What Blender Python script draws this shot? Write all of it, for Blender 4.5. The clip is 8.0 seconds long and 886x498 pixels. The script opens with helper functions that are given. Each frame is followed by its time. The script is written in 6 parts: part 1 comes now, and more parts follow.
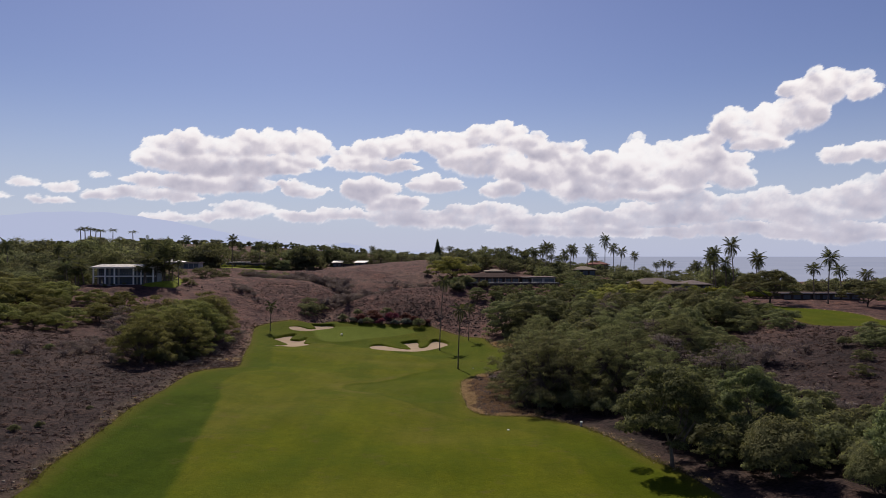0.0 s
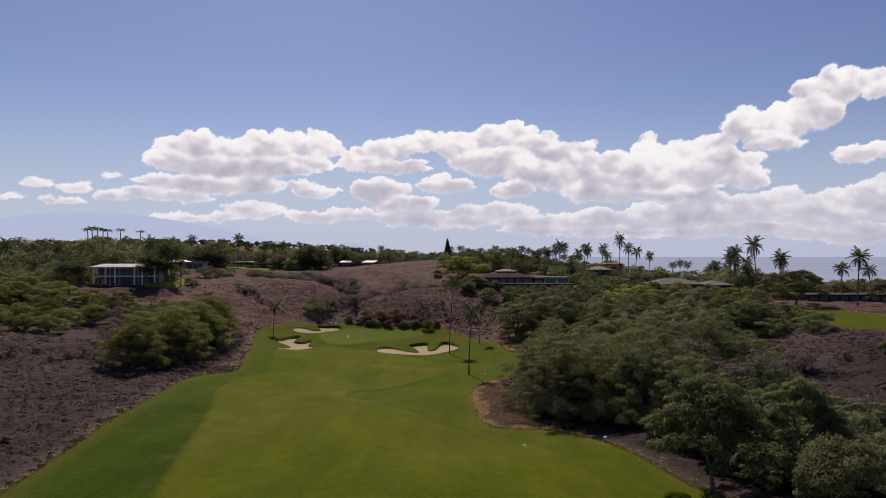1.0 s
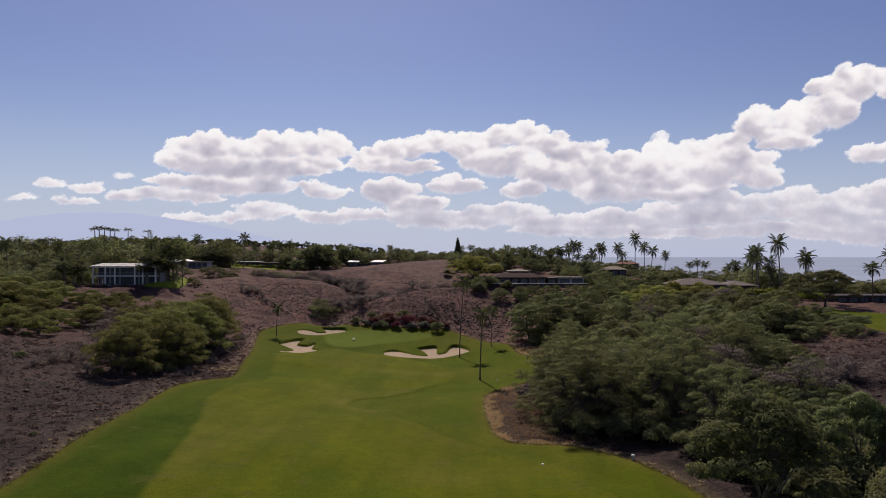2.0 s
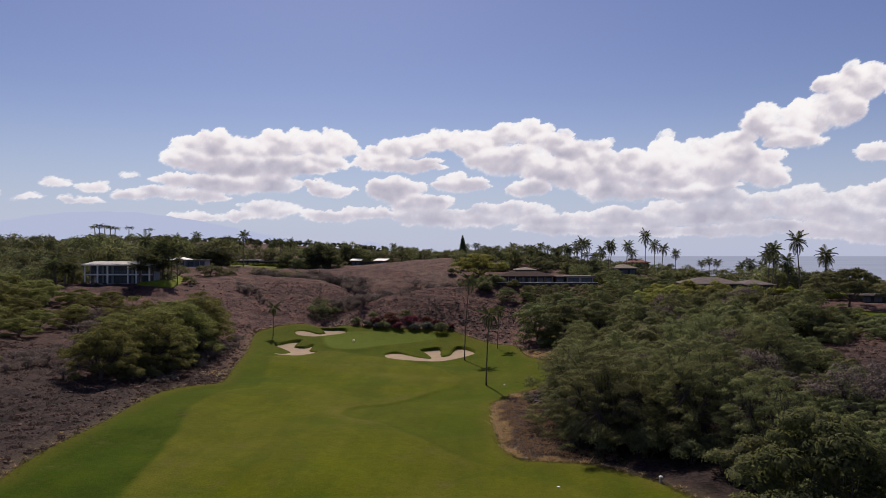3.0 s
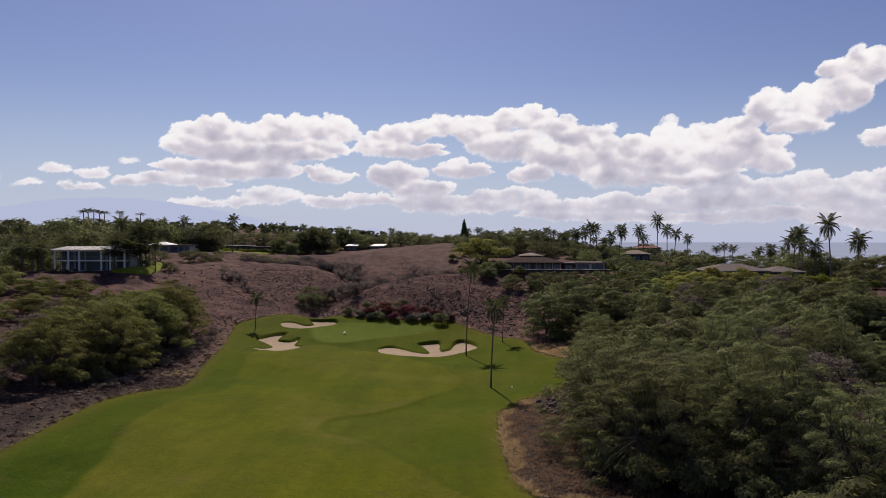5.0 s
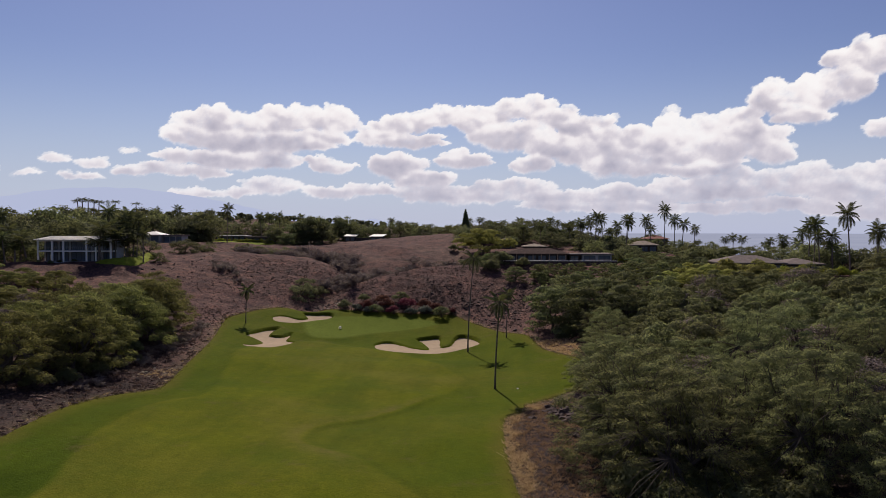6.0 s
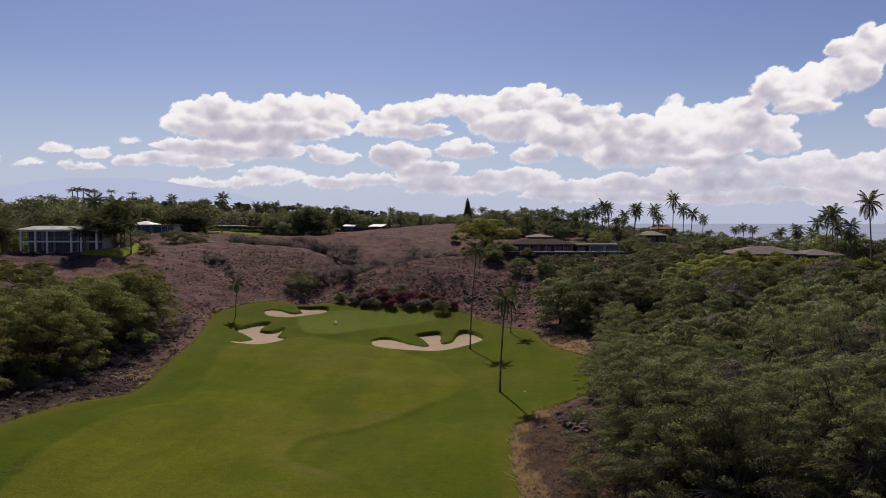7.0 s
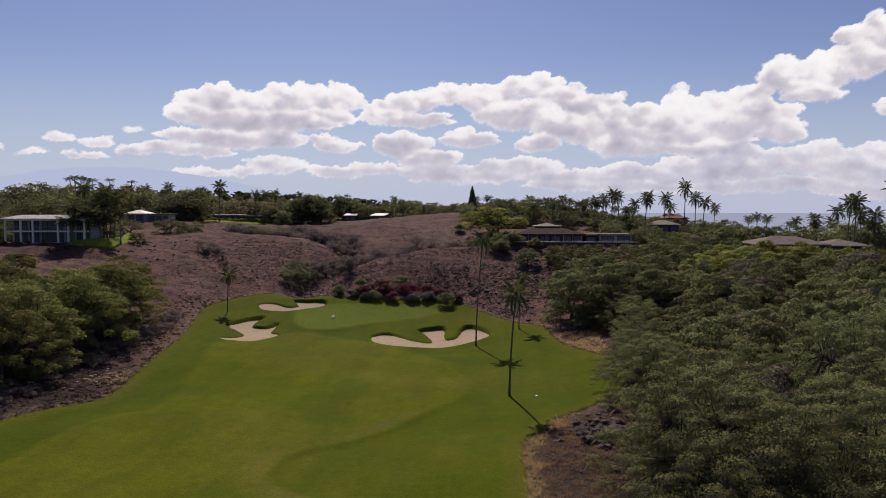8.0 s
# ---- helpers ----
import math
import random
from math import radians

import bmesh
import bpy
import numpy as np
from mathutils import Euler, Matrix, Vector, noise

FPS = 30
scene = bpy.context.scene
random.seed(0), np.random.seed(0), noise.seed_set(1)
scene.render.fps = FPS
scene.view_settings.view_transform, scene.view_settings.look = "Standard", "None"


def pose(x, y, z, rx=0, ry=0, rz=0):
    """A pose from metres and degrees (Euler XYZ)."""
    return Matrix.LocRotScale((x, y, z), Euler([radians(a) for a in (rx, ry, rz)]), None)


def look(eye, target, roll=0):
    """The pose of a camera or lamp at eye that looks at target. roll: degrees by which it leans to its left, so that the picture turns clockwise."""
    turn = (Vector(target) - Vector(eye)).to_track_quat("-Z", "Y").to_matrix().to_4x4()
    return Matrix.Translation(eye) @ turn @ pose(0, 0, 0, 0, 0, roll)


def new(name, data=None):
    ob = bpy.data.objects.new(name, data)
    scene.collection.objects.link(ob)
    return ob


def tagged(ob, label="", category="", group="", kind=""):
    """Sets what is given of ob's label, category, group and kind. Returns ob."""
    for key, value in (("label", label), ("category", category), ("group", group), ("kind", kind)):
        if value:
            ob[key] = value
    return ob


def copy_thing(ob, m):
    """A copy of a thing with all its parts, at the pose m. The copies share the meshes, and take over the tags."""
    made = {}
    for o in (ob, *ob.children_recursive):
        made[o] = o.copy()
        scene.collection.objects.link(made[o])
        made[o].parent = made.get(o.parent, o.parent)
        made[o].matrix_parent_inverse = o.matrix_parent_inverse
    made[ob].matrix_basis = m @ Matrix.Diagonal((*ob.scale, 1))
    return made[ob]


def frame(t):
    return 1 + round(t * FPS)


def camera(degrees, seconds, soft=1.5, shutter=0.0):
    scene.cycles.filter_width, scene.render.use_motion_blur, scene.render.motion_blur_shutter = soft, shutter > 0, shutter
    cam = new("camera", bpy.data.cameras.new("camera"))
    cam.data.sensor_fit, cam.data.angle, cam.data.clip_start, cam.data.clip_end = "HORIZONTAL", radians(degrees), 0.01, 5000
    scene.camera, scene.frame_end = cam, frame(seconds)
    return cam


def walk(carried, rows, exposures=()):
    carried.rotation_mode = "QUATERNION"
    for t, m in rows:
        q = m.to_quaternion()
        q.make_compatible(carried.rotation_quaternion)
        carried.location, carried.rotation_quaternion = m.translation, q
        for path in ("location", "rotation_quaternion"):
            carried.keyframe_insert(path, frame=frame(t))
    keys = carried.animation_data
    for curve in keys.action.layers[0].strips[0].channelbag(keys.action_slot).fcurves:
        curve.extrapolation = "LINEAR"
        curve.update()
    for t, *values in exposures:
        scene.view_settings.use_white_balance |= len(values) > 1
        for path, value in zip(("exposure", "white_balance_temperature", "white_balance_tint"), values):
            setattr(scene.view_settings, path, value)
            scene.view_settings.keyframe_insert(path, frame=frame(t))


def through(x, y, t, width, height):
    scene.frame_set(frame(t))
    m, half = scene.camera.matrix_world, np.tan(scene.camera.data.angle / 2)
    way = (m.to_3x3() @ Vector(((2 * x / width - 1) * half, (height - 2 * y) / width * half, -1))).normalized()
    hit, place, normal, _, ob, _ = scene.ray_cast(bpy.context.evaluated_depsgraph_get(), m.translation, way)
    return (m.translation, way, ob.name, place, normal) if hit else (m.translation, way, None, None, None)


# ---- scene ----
cam = camera(65.4, 8.0, soft=0.85)

PATH = [
    (0, (0.697, -0.977, 27.898), (0.683, 1.023, 27.91), -0.1),
    (0.5, (0.757, 3.066, 27.759), (0.729, 5.066, 27.771), -0.1),
    (1, (0.744, 7.104, 27.566), (0.7, 9.103, 27.579), -0.1),
    (1.5, (0.737, 11.201, 27.379), (0.676, 13.2, 27.393), -0.1),
    (3, (0.654, 23.639, 26.808), (0.565, 25.637, 26.819), -0.1),
    (3.5, (0.585, 27.879, 26.688), (0.493, 29.877, 26.693), -0.1),
    (4, (0.538, 32.02, 26.543), (0.446, 34.018, 26.539), -0.0),
    (4.5, (0.517, 36.079, 26.394), (0.424, 38.077, 26.378), -0.1),
    (6, (0.067, 48.751, 26.093), (-0.029, 50.748, 26.037), 0.0),
    (6.5, (-0.019, 52.984, 25.991), (-0.117, 54.981, 25.921), 0.0),
    (7, (-0.163, 57.143, 25.897), (-0.264, 59.138, 25.813), 0.0),
    (7.5, (-0.318, 61.25, 25.79), (-0.423, 63.245, 25.691), -0.0),
    (8, (-0.612, 65.454, 25.731), (-0.724, 67.448, 25.616), -0.0),
]
walk(cam, [(t, look(eye, target, roll)) for t, eye, target, roll in PATH])

# ---- world, sun, exposure ----
SUN_EL, SUN_AZ = 45.0, -12.0  # degrees above the horizon, degrees east of +y
scene.view_settings.exposure = 0.0
world = bpy.data.worlds.new("sky")
scene.world = world
world.use_nodes = True
wn, wl = world.node_tree.nodes, world.node_tree.links
sky = wn.new("ShaderNodeTexSky")
sky.sky_type, sky.sun_disc = "NISHITA", False
sky.sun_elevation, sky.sun_rotation = radians(SUN_EL), radians(SUN_AZ)
sky.air_density, sky.dust_density, sky.ozone_density = 1.0, 0.35, 4.0
tone = wn.new("ShaderNodeHueSaturation")
tone.inputs["Hue"].default_value = 0.525
tone.inputs["Saturation"].default_value = 1.0
wl.new(sky.outputs[0], tone.inputs["Color"])
wl.new(tone.outputs[0], wn["Background"].inputs[0])
wn["Background"].inputs[1].default_value = 0.069

sun = new("sun", bpy.data.lights.new("sun", "SUN"))
sun.data.energy, sun.data.angle, sun.data.color = 4.6, radians(0.55), (1.0, 0.893, 0.79)
to_sun = Vector((math.sin(radians(SUN_AZ)) * math.cos(radians(SUN_EL)), math.cos(radians(SUN_AZ)) * math.cos(radians(SUN_EL)), math.sin(radians(SUN_EL))))
sun.matrix_world = look(to_sun * 200, (0, 0, 0))


# ---- materials ----
def material(name, rough=0.8, spec=0.3):
    m = bpy.data.materials.new(name)
    m.use_nodes = True
    n, l = m.node_tree.nodes, m.node_tree.links
    b = n["Principled BSDF"]
    b.inputs["Roughness"].default_value = rough
    b.inputs["Specular IOR Level"].default_value = spec
    return m, n, l, b


def noise_node(n, l, scale, detail=4, rough=0.6, source="Object"):
    t = n.new("ShaderNodeTexCoord")
    x = n.new("ShaderNodeTexNoise")
    x.inputs["Scale"].default_value, x.inputs["Detail"].default_value, x.inputs["Roughness"].default_value = scale, detail, rough
    l.new(t.outputs[source], x.inputs["Vector"])
    return x.outputs["Fac"]


def ramp(n, l, fac, stops):
    r = n.new("ShaderNodeValToRGB")
    e = r.color_ramp.elements
    while len(e) < len(stops):
        e.new(0.5)
    for k, (p, c) in zip(e, stops):
        k.position, k.color = p, (*c, 1)
    l.new(fac, r.inputs[0])
    return r.outputs[0]


def mix(n, l, fac, a, b, how="MIX"):
    x = n.new("ShaderNodeMix")
    x.data_type, x.blend_type = "RGBA", how
    for socket, v in ((x.inputs["Factor"], fac), (x.inputs["A"], a), (x.inputs["B"], b)):
        if isinstance(v, bpy.types.NodeSocket):
            l.new(v, socket)
        elif isinstance(v, (int, float)):
            socket.default_value = v
        else:
            socket.default_value = (*v, 1)
    return x.outputs["Result"]


def math_node(n, l, op, a, b=0.0, c=0.0, clamp=False):
    x = n.new("ShaderNodeMath")
    x.operation, x.use_clamp = op, clamp
    for socket, v in zip(x.inputs, (a, b, c)):
        if isinstance(v, bpy.types.NodeSocket):
            l.new(v, socket)
        else:
            socket.default_value = v
    return x.outputs[0]


def bump(n, l, b, fac, strength, distance):
    x = n.new("ShaderNodeBump")
    x.inputs["Strength"].default_value, x.inputs["Distance"].default_value = strength, distance
    l.new(fac, x.inputs["Height"])
    l.new(x.outputs[0], b.inputs["Normal"])


def plain(name, colour, rough=0.8, grain=0.25, scale=3.0, spec=0.3):
    """A surface of one colour with blotches and grain."""
    m, n, l, b = material(name, rough, spec)
    f = noise_node(n, l, scale, 6)
    dark = tuple(c * (1 - grain) for c in colour)
    light = tuple(min(1, c * (1 + grain)) for c in colour)
    l.new(ramp(n, l, f, [(0.3, dark), (0.7, light)]), b.inputs["Base Color"])
    bump(n, l, b, noise_node(n, l, scale * 8, 4), 0.2, 0.02)
    return m


def leaf_material(name, dark, light, through=0.35, vary=0.5):
    """Leaves that let some of the sun through, each a little different."""
    m, n, l, b = material(name, 0.8, 0.08)
    g = n.new("ShaderNodeNewGeometry")
    o = n.new("ShaderNodeObjectInfo")
    c = ramp(n, l, g.outputs["Random Per Island"], [(0.0, dark), (1.0, light)])
    hs = n.new("ShaderNodeHueSaturation")
    l.new(c, hs.inputs["Color"])
    l.new(math_node(n, l, "MULTIPLY_ADD", o.outputs["Random"], 0.04, 0.466), hs.inputs["Hue"])
    l.new(math_node(n, l, "MULTIPLY_ADD", o.outputs["Random"], vary, 1 - vary / 2), hs.inputs["Value"])
    l.new(hs.outputs[0], b.inputs["Base Color"])
    t = n.new("ShaderNodeBsdfTranslucent")
    warm = mix(n, l, 1.0, hs.outputs[0], (1.1, 1.08, 0.82), "MULTIPLY")
    l.new(warm, t.inputs["Color"])
    s = n.new("ShaderNodeMixShader")
    s.inputs[0].default_value = through
    l.new(b.outputs[0], s.inputs[1])
    l.new(t.outputs[0], s.inputs[2])
    l.new(s.outputs[0], n["Material Output"].inputs["Surface"])
    return m


def attribute(n, name):
    a = n.new("ShaderNodeAttribute")
    a.attribute_name = name
    return a.outputs["Fac"]


def earth_material():
    """Dry lava soil with withered grass, stones and straw patches."""
    m, n, l, b = material("dry_lava_earth", 0.95, 0.1)
    big, mid_, fine = noise_node(n, l, 0.035, 5), noise_node(n, l, 0.3, 6, 0.7), noise_node(n, l, 2.4, 5, 0.7)
    base = ramp(n, l, big, [(0.35, (0.085, 0.0465, 0.042)), (0.5, (0.122, 0.066, 0.058)), (0.68, (0.132, 0.082, 0.069))])
    place = n.new("ShaderNodeSeparateXYZ")
    l.new(n.new("ShaderNodeTexCoord").outputs["Object"], place.inputs[0])
    north = math_node(n, l, "MULTIPLY_ADD", math_node(n, l, "MULTIPLY_ADD", big, 60.0, place.outputs["Y"]), 0.012, -1.75, clamp=True)
    grey = ramp(n, l, big, [(0.35, (0.030, 0.0200, 0.0192)), (0.5, (0.044, 0.0295, 0.0278)), (0.68, (0.058, 0.0395, 0.0360))])
    base = mix(n, l, north, grey, base)
    spots = ramp(n, l, mid_, [(0.36, (0.42, 0.40, 0.42)), (0.5, (0.9, 0.9, 0.9)), (0.66, (1.35, 1.25, 1.1))])
    c = mix(n, l, 1.0, base, spots, "MULTIPLY")
    grain = ramp(n, l, fine, [(0.36, (0.35, 0.34, 0.35)), (0.5, (0.95, 0.95, 0.95)), (0.68, (1.45, 1.35, 1.2))])
    c = mix(n, l, 1.0, c, grain, "MULTIPLY")
    edge = attribute(n, "border")  # metres outside the turf
    near = math_node(n, l, "ADD", edge, math_node(n, l, "MULTIPLY", mid_, 5.0))
    straw = ramp(n, l, math_node(n, l, "DIVIDE", near, 9.0, clamp=True), [(0.30, (1, 1, 1)), (0.55, (0, 0, 0))])
    sf = math_node(n, l, "MULTIPLY", straw, math_node(n, l, "MULTIPLY", fine, 0.6))
    c = mix(n, l, sf, c, (0.19, 0.145, 0.08))
    l.new(c, b.inputs["Base Color"])
    h = math_node(n, l, "ADD", math_node(n, l, "MULTIPLY", mid_, 1.0), math_node(n, l, "MULTIPLY", fine, 0.5))
    bump(n, l, b, h, 0.9, 0.5)
    return m


def turf_material():
    """Mown grass: rough, fairway and putting green by their outlines, with worn and lush patches."""
    m, n, l, b = material("mown_turf", 0.9, 0.02)
    big, mid_, fine = noise_node(n, l, 0.03, 3), noise_node(n, l, 0.16, 5, 0.65), noise_node(n, l, 6.0, 4, 0.7)
    grass = noise_node(n, l, 1.1, 5, 0.7)
    stretch = n.new("ShaderNodeMapping")
    stretch.inputs["Scale"].default_value = (0.30, 0.05, 0.1)
    stretch.inputs["Rotation"].default_value = (0, 0, radians(12))
    l.new(n.new("ShaderNodeTexCoord").outputs["Object"], stretch.inputs["Vector"])
    sweep = n.new("ShaderNodeTexNoise")
    sweep.inputs["Scale"].default_value, sweep.inputs["Detail"].default_value, sweep.inputs["Roughness"].default_value = 1.0, 4, 0.6
    l.new(stretch.outputs[0], sweep.inputs["Vector"])
    rough_c = ramp(n, l, mid_, [(0.3, (0.0310, 0.0500, 0.0024)), (0.7, (0.0480, 0.0700, 0.0034))])
    fair_c = ramp(n, l, mid_, [(0.3, (0.0740, 0.0860, 0.0034)), (0.7, (0.0930, 0.1030, 0.0050))])
    green_c = ramp(n, l, mid_, [(0.3, (0.0900, 0.1140, 0.0150)), (0.7, (0.1060, 0.1300, 0.0190))])
    jig = math_node(n, l, "MULTIPLY_ADD", mid_, 2.0, -1.0)
    f1 = math_node(n, l, "SUBTRACT", 1.0, attribute(n, "rough"), clamp=True)
    c = mix(n, l, f1, rough_c, fair_c)
    worn = math_node(n, l, "MULTIPLY", f1, ramp(n, l, big, [(0.42, (0, 0, 0)), (0.62, (0.7, 0.7, 0.7))]))
    c = mix(n, l, worn, c, (0.1060, 0.1000, 0.0140))
    lane = ramp(n, l, sweep.outputs["Fac"], [(0.34, (0.86, 0.90, 0.90)), (0.5, (1.0, 1.0, 1.0)), (0.68, (1.12, 1.10, 1.15))])
    c = mix(n, l, 1.0, c, lane, "MULTIPLY")
    patch = ramp(n, l, noise_node(n, l, 0.09, 5, 0.7), [(0.46, (0, 0, 0)), (0.68, (0.5, 0.5, 0.5))])
    c = mix(n, l, patch, c, (0.0451, 0.0722, 0.0057))
    bare = ramp(n, l, noise_node(n, l, 0.22, 6, 0.75), [(0.57, (0, 0, 0)), (0.74, (0.6, 0.6, 0.6))])
    c = mix(n, l, bare, c, (0.100, 0.076, 0.028))
    lip = math_node(n, l, "MULTIPLY", attribute(n, "lip"), ramp(n, l, mid_, [(0.42, (0.05, 0.05, 0.05)), (0.66, (0.6, 0.6, 0.6))]), clamp=True)
    c = mix(n, l, lip, c, (0.120, 0.098, 0.030))
    # Thin darker line just outside the lip, in the colour only.
    dark_line = math_node(n, l, "MULTIPLY", attribute(n, "lip"), -0.24, clamp=True)
    c = mix(n, l, dark_line, c, (0.030, 0.044, 0.003))
    f2 = math_node(n, l, "MULTIPLY_ADD", attribute(n, "green"), 0.7, 0.5, clamp=True)
    c = mix(n, l, f2, c, green_c)
    rim = ramp(n, l, math_node(n, l, "DIVIDE", math_node(n, l, "ADD", attribute(n, "inside"), math_node(n, l, "MULTIPLY", jig, 2.0)), 4.0, clamp=True), [(0.0, (0.6, 0.6, 0.6)), (0.55, (0, 0, 0))])
    c = mix(n, l, rim, c, (0.108, 0.092, 0.016))
    c = mix(n, l, 1.0, c, ramp(n, l, grass, [(0.32, (0.89, 0.90, 0.89)), (0.68, (1.09, 1.09, 1.1))]), "MULTIPLY")
    c = mix(n, l, 1.0, c, ramp(n, l, fine, [(0.3, (0.72, 0.74, 0.7)), (0.7, (1.2, 1.2, 1.2))]), "MULTIPLY")
    l.new(c, b.inputs["Base Color"])
    bump(n, l, b, math_node(n, l, "ADD", math_node(n, l, "ADD", fine, grass), mid_), 0.7, 0.12)
    return m


EARTH, TURF = earth_material(), turf_material()
SAND = plain("pale_sand", (0.325, 0.245, 0.165), 0.95, 0.12, 0.8, 0.1)
BARK = plain("grey_brown_bark", (0.080, 0.064, 0.054), 0.95, 0.4, 4.0, 0.1)
PALM_BARK = plain("palm_bark", (0.16, 0.13, 0.11), 0.95, 0.35, 3.0, 0.1)
LEAF_ACACIA = leaf_material("feathery_acacia_leaf", (0.122, 0.138, 0.070), (0.186, 0.202, 0.104), 0.62, 0.46)
LEAF_WEST = leaf_material("yellow_green_acacia_leaf", (0.132, 0.146, 0.056), (0.200, 0.210, 0.080), 0.62, 0.4)
# Leaf glints are painted by the bright end of this colour range.
LEAF_BROAD = leaf_material("glint_tinted_broad_leaf", (0.070, 0.092, 0.042), (0.190, 0.218, 0.098), 0.52)
LEAF_DARK = leaf_material("dark_tree_leaf", (0.104, 0.120, 0.062), (0.168, 0.186, 0.096), 0.58)
LEAF_BRIGHT = leaf_material("yellow_green_leaf", (0.19, 0.208, 0.060), (0.31, 0.33, 0.11), 0.62)
LEAF_SILVER = leaf_material("silver_green_leaf", (0.10, 0.11, 0.09), (0.20, 0.215, 0.18), 0.45)
LEAF_LIME = leaf_material("yellow_green_hedge_leaf", (0.15, 0.18, 0.03), (0.25, 0.28, 0.05), 0.6)
LEAF_PALM = leaf_material("palm_frond_leaf", (0.062, 0.074, 0.034), (0.125, 0.14, 0.064), 0.34, 0.3)
LEAF_RED = leaf_material("magenta_bract", (0.085, 0.022, 0.034), (0.21, 0.048, 0.078), 0.4, 0.3)
# Pale leaf whose light end stands in for highlights on the foliage.
LEAF_PALE = leaf_material("glint_tinted_pale_leaf", (0.080, 0.094, 0.042), (0.205, 0.220, 0.100), 0.45, 0.2)
LEAF_RUST = leaf_material("russet_shrub_leaf", (0.07, 0.03, 0.02), (0.17, 0.07, 0.045), 0.3, 0.3)
LEAF_DRY = leaf_material("withered_twig", (0.13, 0.105, 0.10), (0.28, 0.232, 0.22), 0.35, 0.3)
BARK_PALE = plain("grey_bark", (0.125, 0.105, 0.088), 0.95, 0.35, 3.0, 0.1)
LEAF_STRAW = leaf_material("straw_grass_blade", (0.29, 0.23, 0.12), (0.64, 0.53, 0.30), 0.45, 0.0)
LEAF_CUSHION = leaf_material("brown_cushion_brush", (0.072, 0.050, 0.045), (0.130, 0.094, 0.082), 0.35, 0.0)
LEAF_BAY = leaf_material("tan_bay_grass", (0.16, 0.10, 0.066), (0.34, 0.23, 0.15), 0.4, 0.0)
LEAF_EDGE = leaf_material("olive_edge_grass", (0.085, 0.082, 0.022), (0.165, 0.150, 0.050), 0.4, 0.0)
LEAF_WITHER = leaf_material("withered_grey_grass", (0.062, 0.046, 0.043), (0.135, 0.102, 0.092), 0.3, 0.3)
ROCK = plain("dark_lava_rock", (0.078, 0.056, 0.051), 0.95, 0.5, 1.5, 0.15)
SLOPE_ROCK = plain("reddish_slope_rock", (0.115, 0.072, 0.062), 0.95, 0.5, 1.0, 0.1)
PALE_ROCK = plain("pale_weathered_rock", (0.26, 0.22, 0.17), 0.95, 0.45, 1.5, 0.1)
ROOF_WHITE = plain("pale_roof_sheet", (0.62, 0.58, 0.53), 0.6, 0.12, 0.7)
ROOF_GREY = plain("weathered_grey_shingle", (0.18, 0.148, 0.135), 0.95, 0.25, 1.2, 0.03)
ROOF_BROWN = plain("brown_shingle", (0.066, 0.046, 0.041), 0.95, 0.3, 1.2, 0.03)
ROOF_TAN = plain("pale_tan_shingle", (0.26, 0.215, 0.17), 0.9, 0.25, 1.0, 0.05)
ROOF_RED = plain("red_roof_tile", (0.19, 0.065, 0.05), 0.85, 0.25, 1.2)
WALL_WHITE = plain("off_white_render", (0.80, 0.78, 0.75), 0.8, 0.08, 0.6)
WALL_DARK = plain("dark_timber_and_shaded_wall", (0.05, 0.04, 0.036), 0.8, 0.3, 1.0)
WALL_TAN = plain("tan_render", (0.30, 0.21, 0.16), 0.85, 0.15, 0.8)
WALL_GREY = plain("grey_render", (0.33, 0.33, 0.34), 0.85, 0.15, 0.8)
WHITE = plain("white_paint", (0.8, 0.8, 0.78), 0.5, 0.05, 2.0)
BALL = leaf_material("glossy_white_shell", (0.85, 0.85, 0.85), (0.9, 0.9, 0.9), 0.5, 0.0)
GLASS, gn, gl, gb = material("window_glass", 0.06, 0.6)
# Pale blue base colour carries the sky's reflection in the panes.
gb.inputs["Base Color"].default_value = (0.10, 0.122, 0.155, 1)


# ---- mesh helpers ----
def mesh_from(name, verts, faces, mat, smooth=False):
    me = bpy.data.meshes.new(name)
    me.from_pydata([tuple(map(float, v)) for v in verts], [], [tuple(map(int, f)) for f in faces])
    me.materials.append(mat)
    if smooth:
        me.polygons.foreach_set("use_smooth", [True] * len(me.polygons))
    me.update()
    return me


def piece(name, verts, faces, mat, parent=None, label="", smooth=False):
    ob = new(name, mesh_from(name, verts, faces, mat, smooth))
    if parent:
        ob.parent = parent
    return tagged(ob, label)


def empty(name, x=0.0, y=0.0, z=0.0, turn=0.0):
    ob = new(name)
    ob.matrix_world = pose(x, y, z, 0, 0, turn)
    return ob


def join(*lots):
    verts, faces = [], []
    for v, f in lots:
        k = len(verts)
        verts += list(v)
        faces += [tuple(i + k for i in q) for q in f]
    return verts, faces


def box(x0, y0, z0, x1, y1, z1, e=0.02):
    """A block with slightly eased top edges."""
    v = [(x0, y0, z0), (x1, y0, z0), (x1, y1, z0), (x0, y1, z0), (x0, y0, z1 - e), (x1, y0, z1 - e), (x1, y1, z1 - e), (x0, y1, z1 - e),
         (x0 + e, y0 + e, z1), (x1 - e, y0 + e, z1), (x1 - e, y1 - e, z1), (x0 + e, y1 - e, z1)]
    f = [(3, 2, 1, 0), (0, 1, 5, 4), (1, 2, 6, 5), (2, 3, 7, 6), (3, 0, 4, 7), (4, 5, 9, 8), (5, 6, 10, 9), (6, 7, 11, 10), (7, 4, 8, 11), (8, 9, 10, 11)]
    return v, f


